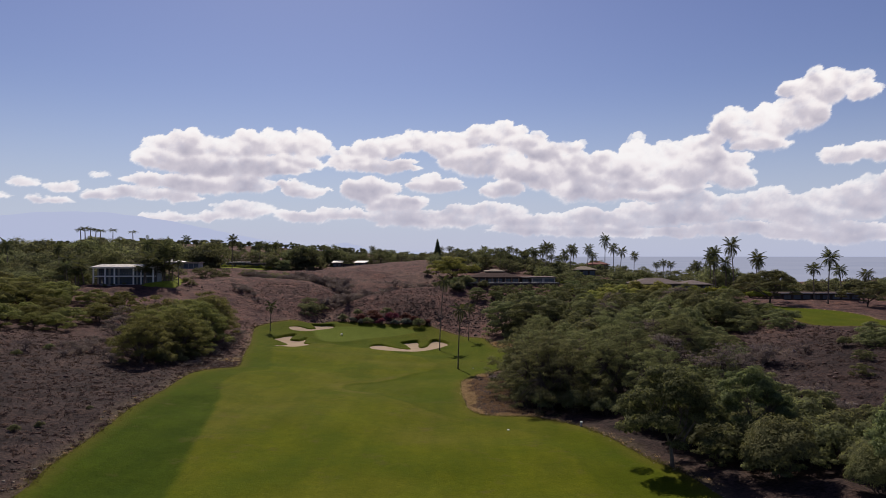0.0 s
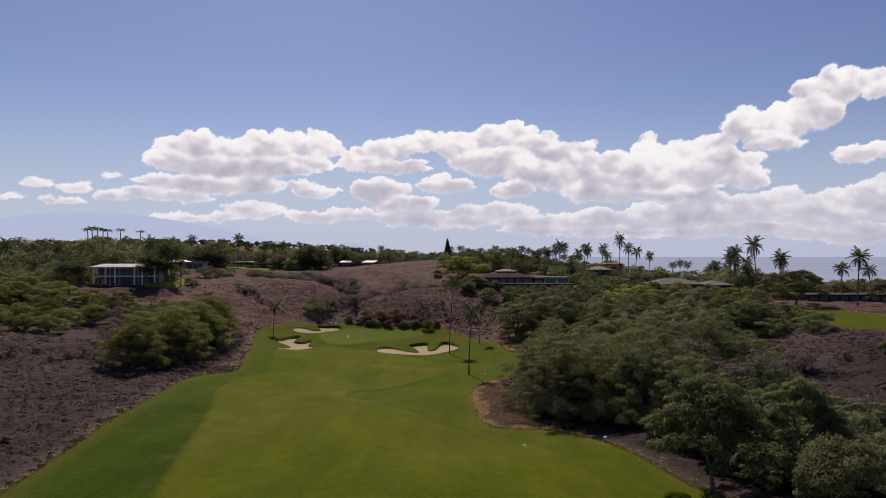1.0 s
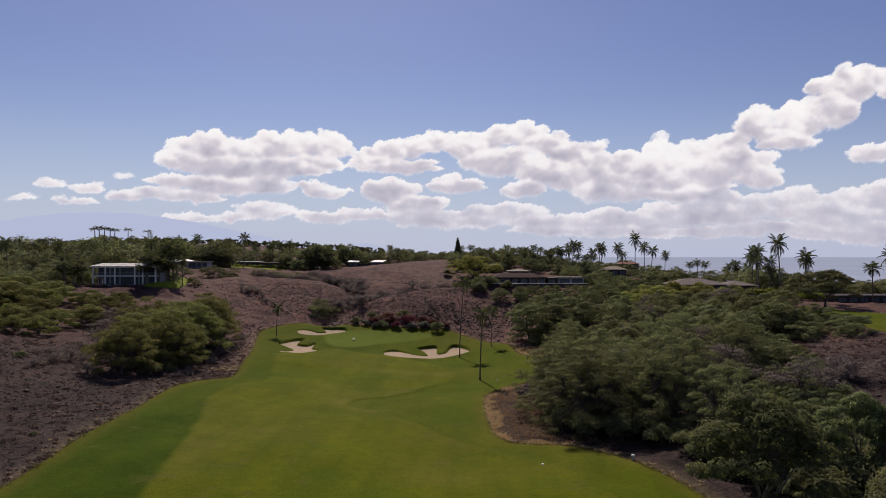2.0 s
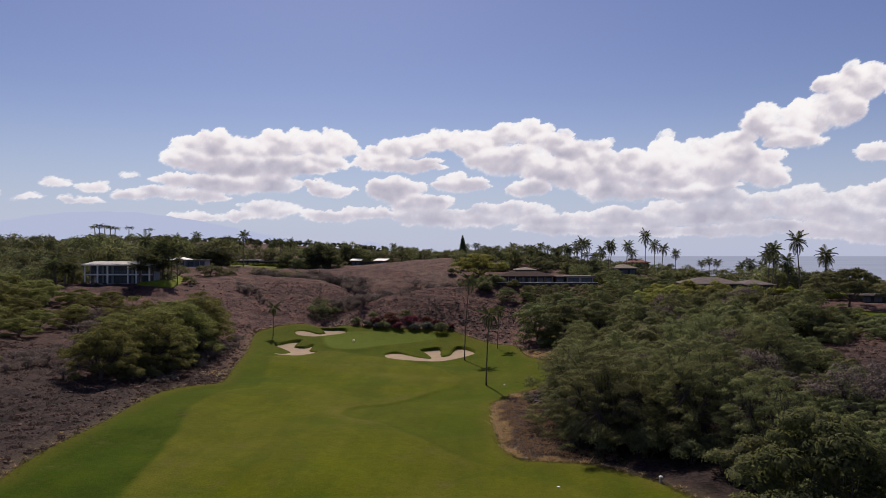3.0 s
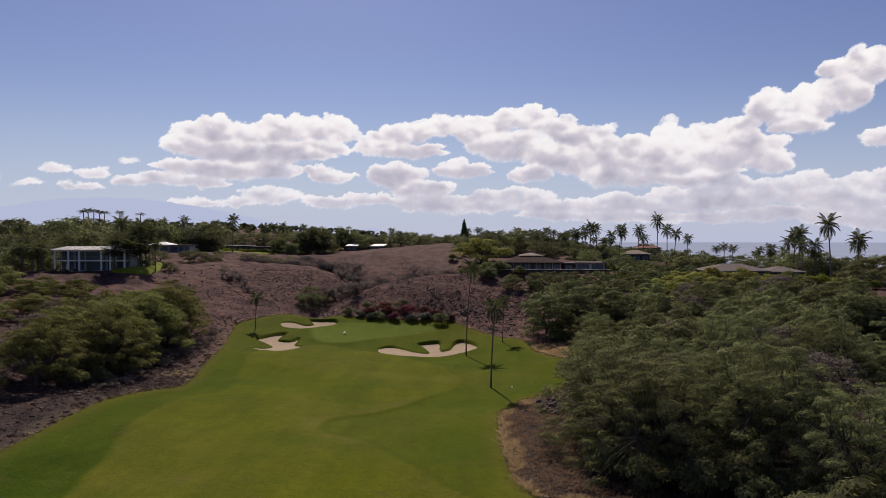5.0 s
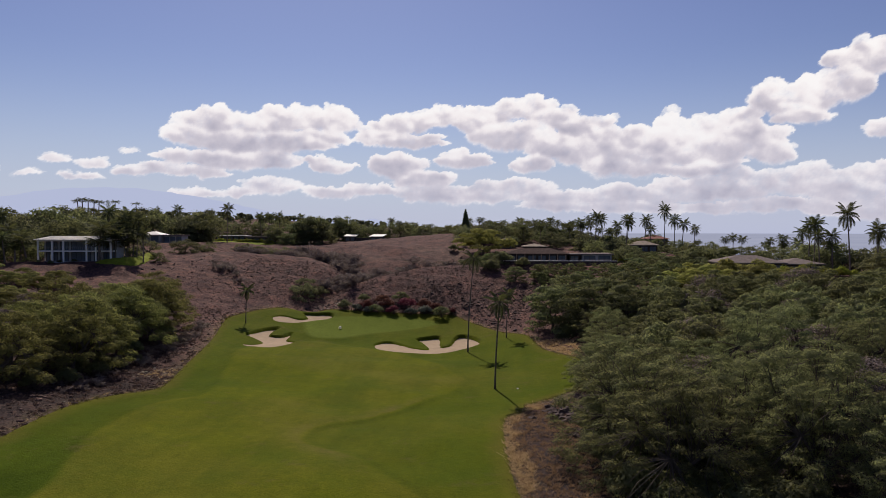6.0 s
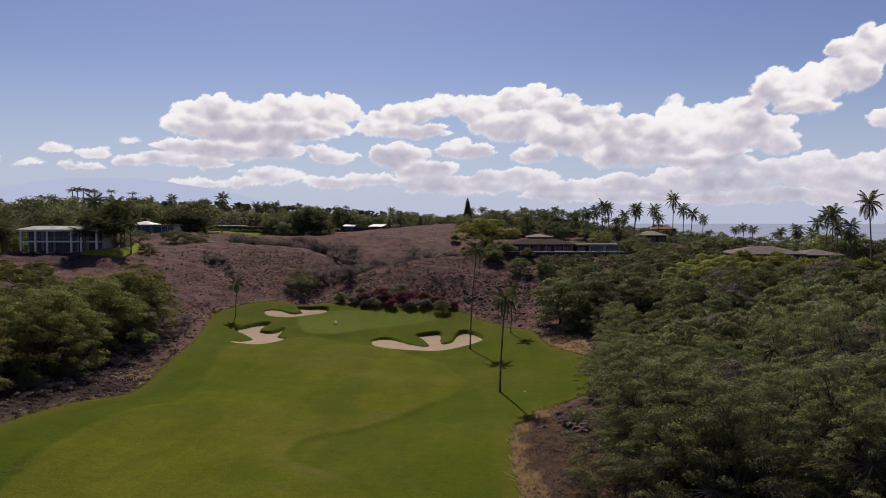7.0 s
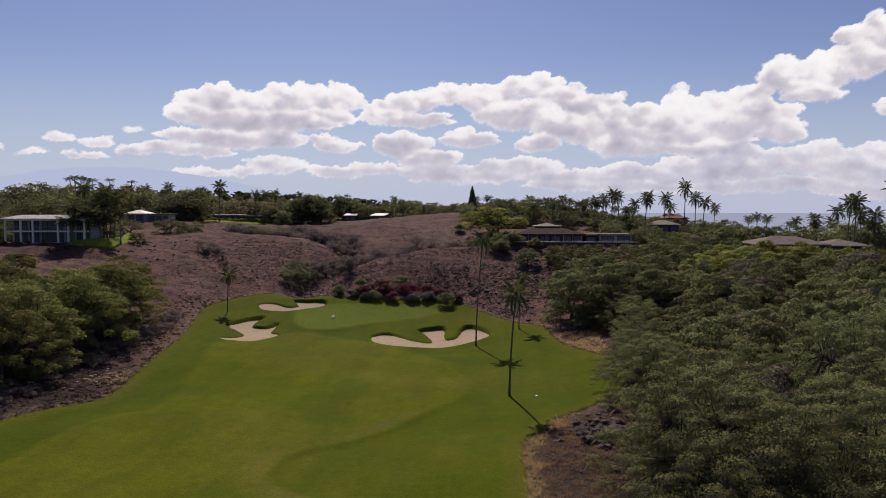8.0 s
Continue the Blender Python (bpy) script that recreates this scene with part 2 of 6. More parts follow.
def tube(points, radii, sides=6):
    """A tapered limb along points."""
    verts, faces = [], []
    pts = [Vector(p) for p in points]
    for i, (p, r) in enumerate(zip(pts, radii)):
        d = (pts[min(i + 1, len(pts) - 1)] - pts[max(i - 1, 0)]).normalized()
        a = d.cross(Vector((0.3, 1, 0.2))).normalized()
        b = d.cross(a)
        for k in range(sides):
            w = 2 * math.pi * k / sides
            verts.append(tuple(p + (a * math.cos(w) + b * math.sin(w)) * r))
    for i in range(len(pts) - 1):
        for k in range(sides):
            q, s = i * sides + k, i * sides + (k + 1) % sides
            faces.append((q, s, s + sides, q + sides))
    faces.append(tuple(range(sides))[::-1])
    faces.append(tuple(range((len(pts) - 1) * sides, len(pts) * sides)))
    return verts, faces


def leaves(rng, centres, radii, count, length, width, flat=0.6, shell=0.5, jitter=0.36):
    """Small bent leaf blades scattered in clumps. centres (n,3), radii (n,)."""
    centres, radii = np.asarray(centres, float), np.asarray(radii, float)
    pick = rng.choice(len(centres), count, p=radii ** 2 / (radii ** 2).sum())
    d = rng.normal(size=(count, 3))
    d /= np.linalg.norm(d, axis=1)[:, None]
    d[:, 2] = np.where(d[:, 2] < -0.2, -d[:, 2] * 0.6, d[:, 2])
    r = shell + (1 - shell) * rng.random(count) ** 0.5
    p = centres[pick] + d * (radii[pick] * r)[:, None] * np.array([1, 1, flat])
    nrm = d + rng.normal(size=(count, 3)) * jitter + np.array([0, 0, 0.3])
    nrm /= np.linalg.norm(nrm, axis=1)[:, None]
    a = np.cross(nrm, rng.normal(size=(count, 3)))
    a /= np.linalg.norm(a, axis=1)[:, None] + 1e-9
    b = np.cross(nrm, a)
    s = (0.6 + 0.8 * rng.random(count))[:, None]
    a, b = a * s * length / 2, b * s * width / 2
    v = np.stack([p - a - b, p - a * 0.6 + b, p + a], 1).reshape(-1, 3)
    f = np.arange(count * 3).reshape(-1, 3)[:, ::-1]
    soft_n = d * 0.75 + nrm * 0.25 + np.array([0, 0, 0.22])
    soft_n /= np.linalg.norm(soft_n, axis=1)[:, None]
    return v, f, np.repeat(soft_n, 3, 0)


def crown_mesh(name, v, f, mat, normals=None):
    me = bpy.data.meshes.new(name)
    me.vertices.add(len(v))
    me.vertices.foreach_set("co", np.asarray(v, np.float32).ravel())
    me.loops.add(f.size)
    me.loops.foreach_set("vertex_index", f.ravel().astype(np.int32))
    me.polygons.add(len(f))
    me.polygons.foreach_set("loop_start", np.arange(0, f.size, f.shape[1], dtype=np.int32))
    me.materials.append(mat)
    me.update(calc_edges=True)
    if normals is not None:
        me.polygons.foreach_set("use_smooth", np.ones(len(f), bool))
        me.normals_split_custom_set_from_vertices(normals.tolist())
    return me


# ---- the lie of the land ----
# Soft mounds: x, y, spread, rise.
MOUNDS_WEST = [
    (-220, 0, 120, 3.7), (-80, 0, 90.7, 1.7), (-60, 60, 62.2, -0.1), (-100, 100, 55, 0.3),
    (-180, 120, 103.8, 3.8), (-68, 122, 33.5, -0.4), (-61, 123, 28, 0.3), (-100, 160, 47.3, 0.4),
    (-75, 160, 37, -0.7),
]
MOUNDS_WEST_UPPER = [
    (-51.6, 187, 27.2, -2.3), (-75, 195, 27.2, -0.2), (-52, 199, 25.7, -1.1), (-130, 200, 44, -1),
    (-90, 200, 41.8, 0.1), (-119, 227, 32.1, -0.6), (-104, 229, 27.3, 1.3), (-63, 230, 31.3, -0.5),
    (-180, 240, 70.4, 1.8), (-72, 240, 29.2, -0.4), (-123, 245, 28.9, -0.9), (-97, 249, 29.2, -0),
    (-72, 262, 25.1, 0.6), (-70, 282, 23.7, -1.3), (-52, 284, 19.9, -1.2), (-112, 288, 46.7, 2.1),
    (-90, 290, 36.6, 1.4),
]
MOUNDS_MID = [
    (0, -60, 110, -0.8), (0, 20, 68.4, -1.9), (0, 60, 41.5, -1.5), (-37, 70, 37.9, -0.4),
    (-50, 100, 33, -0.3), (-20, 100, 37.2, -0.6), (2.8, 125, 31.2, -1.7), (-46, 143, 29.6, -1.3),
    (2.8, 149, 26.4, -1.3), (-44, 150, 35.1, -1.8), (-20, 150, 29.6, -1), (-30, 185, 24.6, 0.4),
    (-15, 190, 17.4, 0.6), (0, 195, 24.6, -4),
]
MOUNDS_HILL = [
    (-20, 205, 24.3, -1.6), (-41, 212, 24.3, 0.1), (-25, 219, 28.4, -2.6), (-40, 240, 23.8, -0.9),
    (-30, 246, 13.4, -0.8), (-20, 248, 14.1, 4.2), (-10, 250, 15.6, 2.9), (5, 252, 23.6, 0.7),
    (-28, 258, 14.1, -2.3), (-18, 261, 14.5, -3.9), (-8, 264, 19.5, -1.3), (-50, 268, 25.1, 1.8),
    (-36, 272, 22, 0.7), (-15, 290, 30.4, -0.3),
]
MOUNDS_EAST = [
    (80, 0, 99.5, 0.1), (220, 0, 120, -0.6), (60, 60, 55.9, -0.4), (24, 71, 29, -1.1),
    (45, 85, 30.9, -0.9), (17, 87, 29.1, -0.4), (7.4, 97, 30.3, -0.7), (30, 110, 29.1, -0),
    (50, 112, 37.4, 1), (160, 120, 120, 3.9), (75, 135, 55.3, 2), (25, 140, 31, -1.5),
]
MOUNDS_UPPER = [
    (45, 160, 38.9, -0.4), (12, 165, 33.5, -1.6), (30, 192, 35.7, -0.1), (17, 195, 33.5, -1.3),
    (93, 198, 41.8, -1.4), (70, 222, 33.5, 1.9), (61, 224, 42.2, 0.7), (8, 228, 37.4, -2.2),
    (160, 230, 75.1, 1.8), (98, 234, 33.5, -0.5), (92, 236, 28.7, 0.7), (99, 253, 46.7, -1.2),
    (24, 262, 35.3, 0.4), (34, 262, 33.7, 0.8), (60, 270, 46.8, -0.8),
]
MOUNDS_FAR = [
    (-45, 300, 32.4, -0.5), (-20, 300, 27.5, -0.4), (-5, 320, 34.8, 2.2), (-62, 325, 44.9, -2.8),
    (-40, 330, 33.5, 0.9), (-20, 330, 33, 3), (60, 330, 72.3, 2), (80, 337, 61.5, 0.9),
    (-200, 350, 118.4, 5.2), (200, 350, 120, -1.8), (-114, 352, 70.4, -1.5), (-140, 356, 80.9, 0.4),
    (-50, 364, 49.9, -3.1), (128, 364, 80.7, -1.2), (0, 370, 55.4, 5.3), (105, 387, 79.9, -0.4),
    (0, 470, 120, 4.1), (-120, 500, 120, 3.9), (120, 500, 120, -7.1), (-260, 540, 120, 11.6),
]
TURF_LINE = [
    (-30, -60), (-31, 0), (-33, 40), (-34.4, 55.1), (-35.9, 61.4), (-37, 69),
    (-38.4, 78.2), (-40.3, 88.7), (-41.7, 101.9), (-44.7, 120.1), (-43.9, 129.7), (-41.6, 137.4),
    (-45.3, 153.6), (-49.7, 174.9), (-54.8, 196.4), (-54.6, 202.8), (-51.4, 211.3), (-46.3, 218.3),
    (-40, 222.4), (-33.6, 220.6), (-28, 220.5), (-18, 220), (-8, 219), (-4.9, 217.7),
    (0.7, 210.9), (5.9, 203.5), (11.2, 197.5), (13, 182.8), (16.3, 172.8), (19, 165),
    (18, 152), (11.2, 142.6), (7.1, 138.2), (5.2, 133), (3.3, 128.4), (3.3, 107),
    (5, 97.4), (8.4, 95.7), (12.1, 94.6), (15.4, 91.4), (18.2, 87.4), (20.4, 81.6),
    (22.1, 74.2), (23.4, 70.4), (24.7, 65.2), (26, 50), (28, 20), (28, -60),
]
MOWN_LINE = [
    (-12, -60), (-16, 0), (-20, 40), (-23.3, 57.5), (-25.8, 69.8), (-30.3, 90),
    (-33.6, 103.1), (-37, 115), (-37.5, 128), (-35, 134), (-36, 142), (-40.5, 160),
    (-43, 172), (-40, 183), (-30, 190), (-16, 184), (-6, 170), (-2, 155),
    (-8.3, 138.8), (-12.2, 131.9), (-17.6, 124.1), (-17.3, 117.3), (-11.7, 113), (-3.4, 100.4),
    (2.2, 94.1), (11, 85.5), (13.8, 75.6), (15.4, 64.1), (16.5, 50), (18, 0),
    (18, -60),
]
GREEN_LINE = [
    (-38.7, 203.1), (-39.4, 208.4), (-33.1, 214.7), (-25.7, 217.1), (-15.6, 217.1), (-9, 213.4),
    (-14.9, 209.2), (-23.6, 203.7), (-29.4, 196.5), (-35.2, 194.5),
]
BUNKER_FRONT = [
    (-45, 179.1), (-40.2, 177.4), (-37.8, 180.3), (-36.7, 186.4), (-38.8, 188.2), (-39.5, 195.4), (-40.8, 191.3),
    (-43.2, 191.1), (-43.2, 198.3), (-45.4, 195), (-47.5, 188.7), (-45, 186.7), (-42.4, 183.7), (-42.6, 181.3),
]
BUNKER_BACK = [
    (-46.9, 205.5), (-44.9, 203.8), (-41.4, 205.7), (-37.7, 209.9), (-34.8, 213.4), (-35.7, 216.6), (-39.1, 215.8),
    (-41.8, 214.4), (-40.2, 211.5), (-41.6, 209), (-45.2, 209.3), (-47, 207.5),
]
BUNKER_WIDE = [
    (-21.4, 193.9), (-20.4, 189.3), (-17.3, 186.4), (-12.6, 185.8), (-8, 186.5), (-3.5, 190.6), (0.7, 195.4),
    (0.4, 199.6), (-2.5, 203.6), (-4.5, 201.9), (-5.5, 195.3), (-7.3, 194), (-8, 202.3), (-10.3, 202.3),
    (-13, 200.2), (-11.2, 196.7), (-9.8, 190.7), (-13.2, 191.7), (-17.4, 196.4), (-19.9, 196.8),
]
FAR_TURF_LINE = [
    (77.4, 188.1), (89.7, 194.9), (94.4, 188.3), (101.2, 178.4), (100.7, 163.2), (98.7, 154.2),
    (112, 150), (104, 138), (83.8, 145.2), (80.2, 153.2), (83.6, 173.7),
]


def soft(points, per=5):
    """A closed curve through the points."""
    p = np.array(points, float)
    a, b, c, d = np.roll(p, 1, 0), p, np.roll(p, -1, 0), np.roll(p, -2, 0)
    out = []
    for i in range(len(p)):
        for k in range(per):
            t = k / per
            out.append(0.5 * (2 * b[i] + (c[i] - a[i]) * t + (2 * a[i] - 5 * b[i] + 4 * c[i] - d[i]) * t * t + (3 * b[i] - a[i] - 3 * c[i] + d[i]) * t ** 3))
    return np.array(out)


def inside(line, x, y, reach=30.0):
    """Metres inside a closed outline (negative outside, cut off at -reach)."""
    x, y = np.asarray(x, float), np.asarray(y, float)
    out = np.full(x.shape, -reach)
    lo, hi = line.min(0) - reach, line.max(0) + reach
    near = (x > lo[0]) & (x < hi[0]) & (y > lo[1]) & (y < hi[1])
    px, py = x[near], y[near]
    best, odd = np.full(px.shape, 1e9), np.zeros(px.shape, bool)
    for (ax, ay), (bx, by) in zip(line, np.roll(line, -1, 0)):
        dx, dy = bx - ax, by - ay
        t = np.clip(((px - ax) * dx + (py - ay) * dy) / (dx * dx + dy * dy + 1e-12), 0, 1)
        best = np.minimum(best, (px - ax - t * dx) ** 2 + (py - ay - t * dy) ** 2)
        if dy:
            odd ^= ((ay > py) != (by > py)) & (px < dx * (py - ay) / dy + ax)
    best = np.sqrt(best)
    out[near] = np.where(odd, best, np.maximum(-best, -reach))
    return out


TURF_CURVE, MOWN_CURVE, GREEN_CURVE, FAR_CURVE = soft(TURF_LINE), soft(MOWN_LINE), soft(GREEN_LINE), soft(FAR_TURF_LINE)
BUNKERS = [soft(BUNKER_FRONT), soft(BUNKER_BACK), soft(BUNKER_WIDE)]


def step(a, b, v):
    t = np.clip((v - a) / (b - a), 0, 1)
    return t * t * (3 - 2 * t)


def waves(x, y, size, seed):
    """Smooth random lumps, about -1 to 1, of that size in metres."""
    r = np.random.RandomState(seed)
    g = r.rand(64, 64) * 2 - 1
    u, v = x / size, y / size
    i, j = np.floor(u).astype(int), np.floor(v).astype(int)
    a, b = u - i, v - j
    a, b = a * a * (3 - 2 * a), b * b * (3 - 2 * b)
    q = lambda m, k: g[m % 64, k % 64]
    return (q(i, j) * (1 - a) + q(i + 1, j) * a) * (1 - b) + (q(i, j + 1) * (1 - a) + q(i + 1, j + 1) * a) * b


# Ridges (rise) and gullies (fall) of the hillside behind the green: way, rise, half width.
FOLDS = [([(-43, 224), (-40, 240), (-34, 257), (-22, 266), (-8, 272), (6, 274)], -2.6, 6.0), ([(-34, 257), (-48, 284), (-66, 296), (-86, 300)], -2.4, 7.0),
         ([(-33, 240), (-21, 250), (-8, 254), (6, 253)], 1.5, 7.0), ([(-44, 258), (-58, 268), (-80, 268)], 1.4, 8.0), ([(-95, 318), (-60, 312), (-30, 296)], 1.2, 7.0)]


# Level ground under the houses: x and y from, to, height.
PADS = [(-121, 226, -95, 243, 17.3), (-119, 285, -100, 296, 21.4), (-117, 348, -88, 361, 20.5), (-63, 362, -40, 373, 20.6), (8, 259, 43, 272, 16.1), (60, 223, 92, 242, 14.5), (99, 211, 135, 220, 13.2), (55, 298, 66, 308, 17.9), (6, 299, 15, 307, 19.2), (15, 278, 24, 287, 17.9)]


def away(line, x, y):
    """Metres from an open line."""
    best = np.full(np.shape(x), 1e9)
    for (ax, ay), (bx, by) in zip(line, line[1:]):
        dx, dy = bx - ax, by - ay
        t = np.clip(((x - ax) * dx + (y - ay) * dy) / (dx * dx + dy * dy), 0, 1)
        best = np.minimum(best, (x - ax - t * dx) ** 2 + (y - ay - t * dy) ** 2)
    return np.sqrt(best)


def broad(x, y):
    z = 8 + 0.03 * np.clip(y - 150, 0, 400)
    for a, b, w, h in MOUNDS_WEST + MOUNDS_WEST_UPPER + MOUNDS_MID + MOUNDS_HILL + MOUNDS_EAST + MOUNDS_UPPER + MOUNDS_FAR:
        z = z + h * np.exp(-((x - a) ** 2 + (y - b) ** 2) / (2 * w * w))
    for line, rise, wide in FOLDS:
        z = z + rise * np.exp(-(away(line, x, y) / wide) ** 2)
    for x0, y0, x1, y1, level in PADS:
        e = np.maximum(np.maximum(x0 - x, x - x1), np.maximum(y0 - y, y - y1))
        w = 1 - step(0.0, 9.0, e)
        z = z * (1 - w) + level * w
    far = np.maximum(step(620, 1000, np.hypot(x, y)), step(400, 560, y) * step(20, 110, x))
    return z * (1 - far) - 12 * far


def height(x, y, lumps=True):
    """The ground's height, with the bunkers' pits and the wild ground's lumps."""
    x, y = np.asarray(x, float), np.asarray(y, float)
    z = broad(x, y)
    for line in BUNKERS:
        s = inside(line, x, y, 8.0)
        y0, y1 = line[:, 1].min(), line[:, 1].max()
        deep = 0.13 + 0.33 * step(y0, y0 + 0.75 * (y1 - y0), y)
        z = z - deep * step(-0.2, 0.2, s) + (s < 0) * (0.1 * np.exp(-(s / 1.6) ** 2) * step(y0, y1, y) + 0.25 * np.exp(-(s / 4.0) ** 2) * step(0.5 * (y0 + y1), y1 + 1.0, y))
    if lumps:
        wild = step(0.3, 3.0, -inside(TURF_CURVE, x, y, 8.0)) * step(0.3, 3.0, -inside(FAR_CURVE, x, y, 8.0))
        z = z + wild * (0.35 * waves(x, y, 7.0, 1) + 0.22 * waves(x, y, 2.6, 2) + 0.1 * waves(x, y, 1.2, 3))
        turf = step(1.0, 8.0, inside(TURF_CURVE, x, y, 9.0)) * (1 - step(-3.0, 1.0, inside(GREEN_CURVE, x, y, 6.0)))
        z = z + turf * (0.42 * waves(x, y, 15.0, 41) + 0.17 * waves(x, y, 6.5, 42))
        z = z + 0.16 * turf * step(-1.6, 0.6, inside(MOWN_CURVE, x, y, 6.0))
    return z


def at(x, y):
    return float(height(np.array([x]), np.array([y]))[0])


def lines(*stretches):
    out = []
    for a, b, s in stretches:
        out.append(np.arange(a, b - s * 0.01, s))
    return np.concatenate(out + [np.array([stretches[-1][1]])])


GX = lines((-4900, -1000, 1300), (-1000, -300, 100), (-300, -140, 8), (-140, -60, 1.6), (-60, -50, 0.8), (-50, 6, 0.36), (6, 40, 0.8), (40, 120, 1.6), (120, 300, 9), (300, 1000, 100), (1000, 4900, 1300))
GY = lines((-4900, -500, 1100), (-500, -50, 45), (-50, 40, 6), (40, 120, 0.9), (120, 176, 0.8), (176, 220, 0.36), (220, 270, 1.0), (270, 400, 2.5), (400, 620, 11), (620, 1100, 80), (1100, 4900, 950))
XX, YY = np.meshgrid(GX, GY)
NX, NY = len(GX), len(GY)
IN_TURF, IN_FAR = inside(TURF_CURVE, XX, YY), inside(FAR_CURVE, XX, YY)
ZZ = height(XX, YY)


def grid_faces(keep):
    """Quads of the ground grid whose cell is kept, renumbered. Returns (vertex ids, faces)."""
    j, i = np.nonzero(keep)
    k = j * NX + i
    f = np.stack([k, k + 1, k + 1 + NX, k + NX], 1)
    ids, inv = np.unique(f.ravel(), return_inverse=True)
    return ids, inv.reshape(-1, 4)


def sheet(name, ids, faces, x, y, z, mat, **attributes):
    me = crown_mesh(name, np.stack([x, y, z], 1), faces, mat)
    me.polygons.foreach_set("use_smooth", np.ones(len(faces), bool))
    for key, values in attributes.items():
        a = me.attributes.new(key, "FLOAT", "POINT")
        a.data.foreach_set("value", np.asarray(values, np.float32))
    return new(name, me)


fx, fy = XX.ravel(), YY.ravel()
under = step(1.0, 2.5, np.maximum(IN_TURF, IN_FAR)).ravel() * 0.4
ids, faces = grid_faces(np.ones((NY - 1, NX - 1), bool))
ground = sheet("ground", ids, faces, fx, fy, ZZ.ravel() - under - 0.02, EARTH, border=-np.maximum(IN_TURF, IN_FAR).ravel())
tagged(ground, "dry brown lava slopes with withered grass and stones", "ground", kind="structure")


def rough_share(x, y):
    """How long the grass is: 1 in the western strip of rough, little elsewhere off the fairway."""
    off = step(-0.4, 0.4, -inside(MOWN_CURVE, x, y, 12.0) + 0.3 * waves(x, y, 2.0, 8))
    west = step(-16, -24, x) * (1 - 0.75 * step(92, 138, y))
    return off * (0.40 + 0.60 * west)


def lip_share(x, y):
    """The scuffed lip where the fairway meets the longer grass of its eastern side; negative along a thin line just
    outside it.
    """
    d = inside(MOWN_CURVE, x, y, 8.0)
    return (step(0.0, 0.8, d) * (1 - step(0.8, 3.6, d)) - step(-1.5, -0.7, d) * (1 - step(-0.5, 0.1, d))) * step(-24, -16, x) * step(90, 100, y) * (1 - step(138, 150, y))


def turf_sheet(name, curve, label):
    """Turf over the ground inside a curve, its border drawn onto the curve."""
    s = inside(curve, XX, YY, 12.0)
    keep = (s[:-1, :-1] > 0) | (s[1:, :-1] > 0) | (s[:-1, 1:] > 0) | (s[1:, 1:] > 0)
    k, f = grid_faces(keep)
    x, y, v = fx[k].copy(), fy[k].copy(), s.ravel()[k]
    out = v < 0
    for _ in range(2):
        e = 0.05
        gx = (inside(curve, x + e, y, 12.0) - inside(curve, x - e, y, 12.0)) / (2 * e)
        gy = (inside(curve, x, y + e, 12.0) - inside(curve, x, y - e, 12.0)) / (2 * e)
        v2 = inside(curve, x, y, 12.0)
        w = np.maximum(np.hypot(gx, gy), 0.5) ** 2
        x, y = np.where(out, x - v2 * gx / w, x), np.where(out, y - v2 * gy / w, y)
    z = height(x, y) + 0.05 * step(-0.2, 0.4, inside(curve, x, y, 12.0)) + 0.02
    for line in BUNKERS:
        z = z - 0.25 * step(0.15, 0.6, inside(line, x, y, 8.0))
    ob = sheet(name, k, f, x, y, z, TURF, inside=inside(curve, x, y, 12.0), rough=rough_share(x, y), green=inside(GREEN_CURVE, x, y, 12.0), lip=lip_share(x, y))
    return tagged(ob, label, "turf", kind="structure")


turf_sheet("fairway", TURF_CURVE, "green mown golf fairway and putting green between dry slopes")
turf_sheet("fairway_east", FAR_CURVE, "bright green strip of golf turf on the dry slope")

for line, label in zip(BUNKERS, ("pale sand bunker with grassy fingers beside the green", "shallow pale sand bunker behind the first one", "wide pale sand bunker with a steep grassy lip beside palms")):
    s = inside(line, XX, YY, 8.0)
    cut = 0.1
    keep = (s[:-1, :-1] > cut) | (s[1:, :-1] > cut) | (s[:-1, 1:] > cut) | (s[1:, 1:] > cut)
    k, f = grid_faces(keep)
    x, y = fx[k].copy(), fy[k].copy()
    out = s.ravel()[k] < cut
    for _ in range(2):
        e = 0.04
        gx = (inside(line, x + e, y, 8.0) - inside(line, x - e, y, 8.0)) / (2 * e)
        gy = (inside(line, x, y + e, 8.0) - inside(line, x, y - e, 8.0)) / (2 * e)
        d = inside(line, x, y, 8.0) - cut
        w = np.maximum(np.hypot(gx, gy), 0.5) ** 2
        x, y = np.where(out, x - d * gx / w, x), np.where(out, y - d * gy / w, y)
    v = inside(line, x, y, 8.0)
    z = height(x, y) + 0.09 - 0.5 * step(cut - 0.05, cut - 0.3, v) + 0.03 * waves(x, y, 1.5, 5)
    tagged(sheet("sand_bunker", k, f, x, y, z, SAND), label, "bunker", "bunkers round the green")


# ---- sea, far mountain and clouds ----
# Flat emission for far backdrops, with haze put into its colour.
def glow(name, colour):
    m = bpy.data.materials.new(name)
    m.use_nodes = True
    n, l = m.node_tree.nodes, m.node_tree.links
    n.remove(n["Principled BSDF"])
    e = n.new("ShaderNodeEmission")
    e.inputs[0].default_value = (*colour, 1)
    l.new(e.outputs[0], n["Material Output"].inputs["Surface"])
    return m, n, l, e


# The sea's haze is painted: a glowing lavender-blue sheet, not lit water.
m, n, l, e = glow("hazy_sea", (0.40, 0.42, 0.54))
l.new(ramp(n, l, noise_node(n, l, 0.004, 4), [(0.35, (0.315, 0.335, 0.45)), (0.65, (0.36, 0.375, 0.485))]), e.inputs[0])
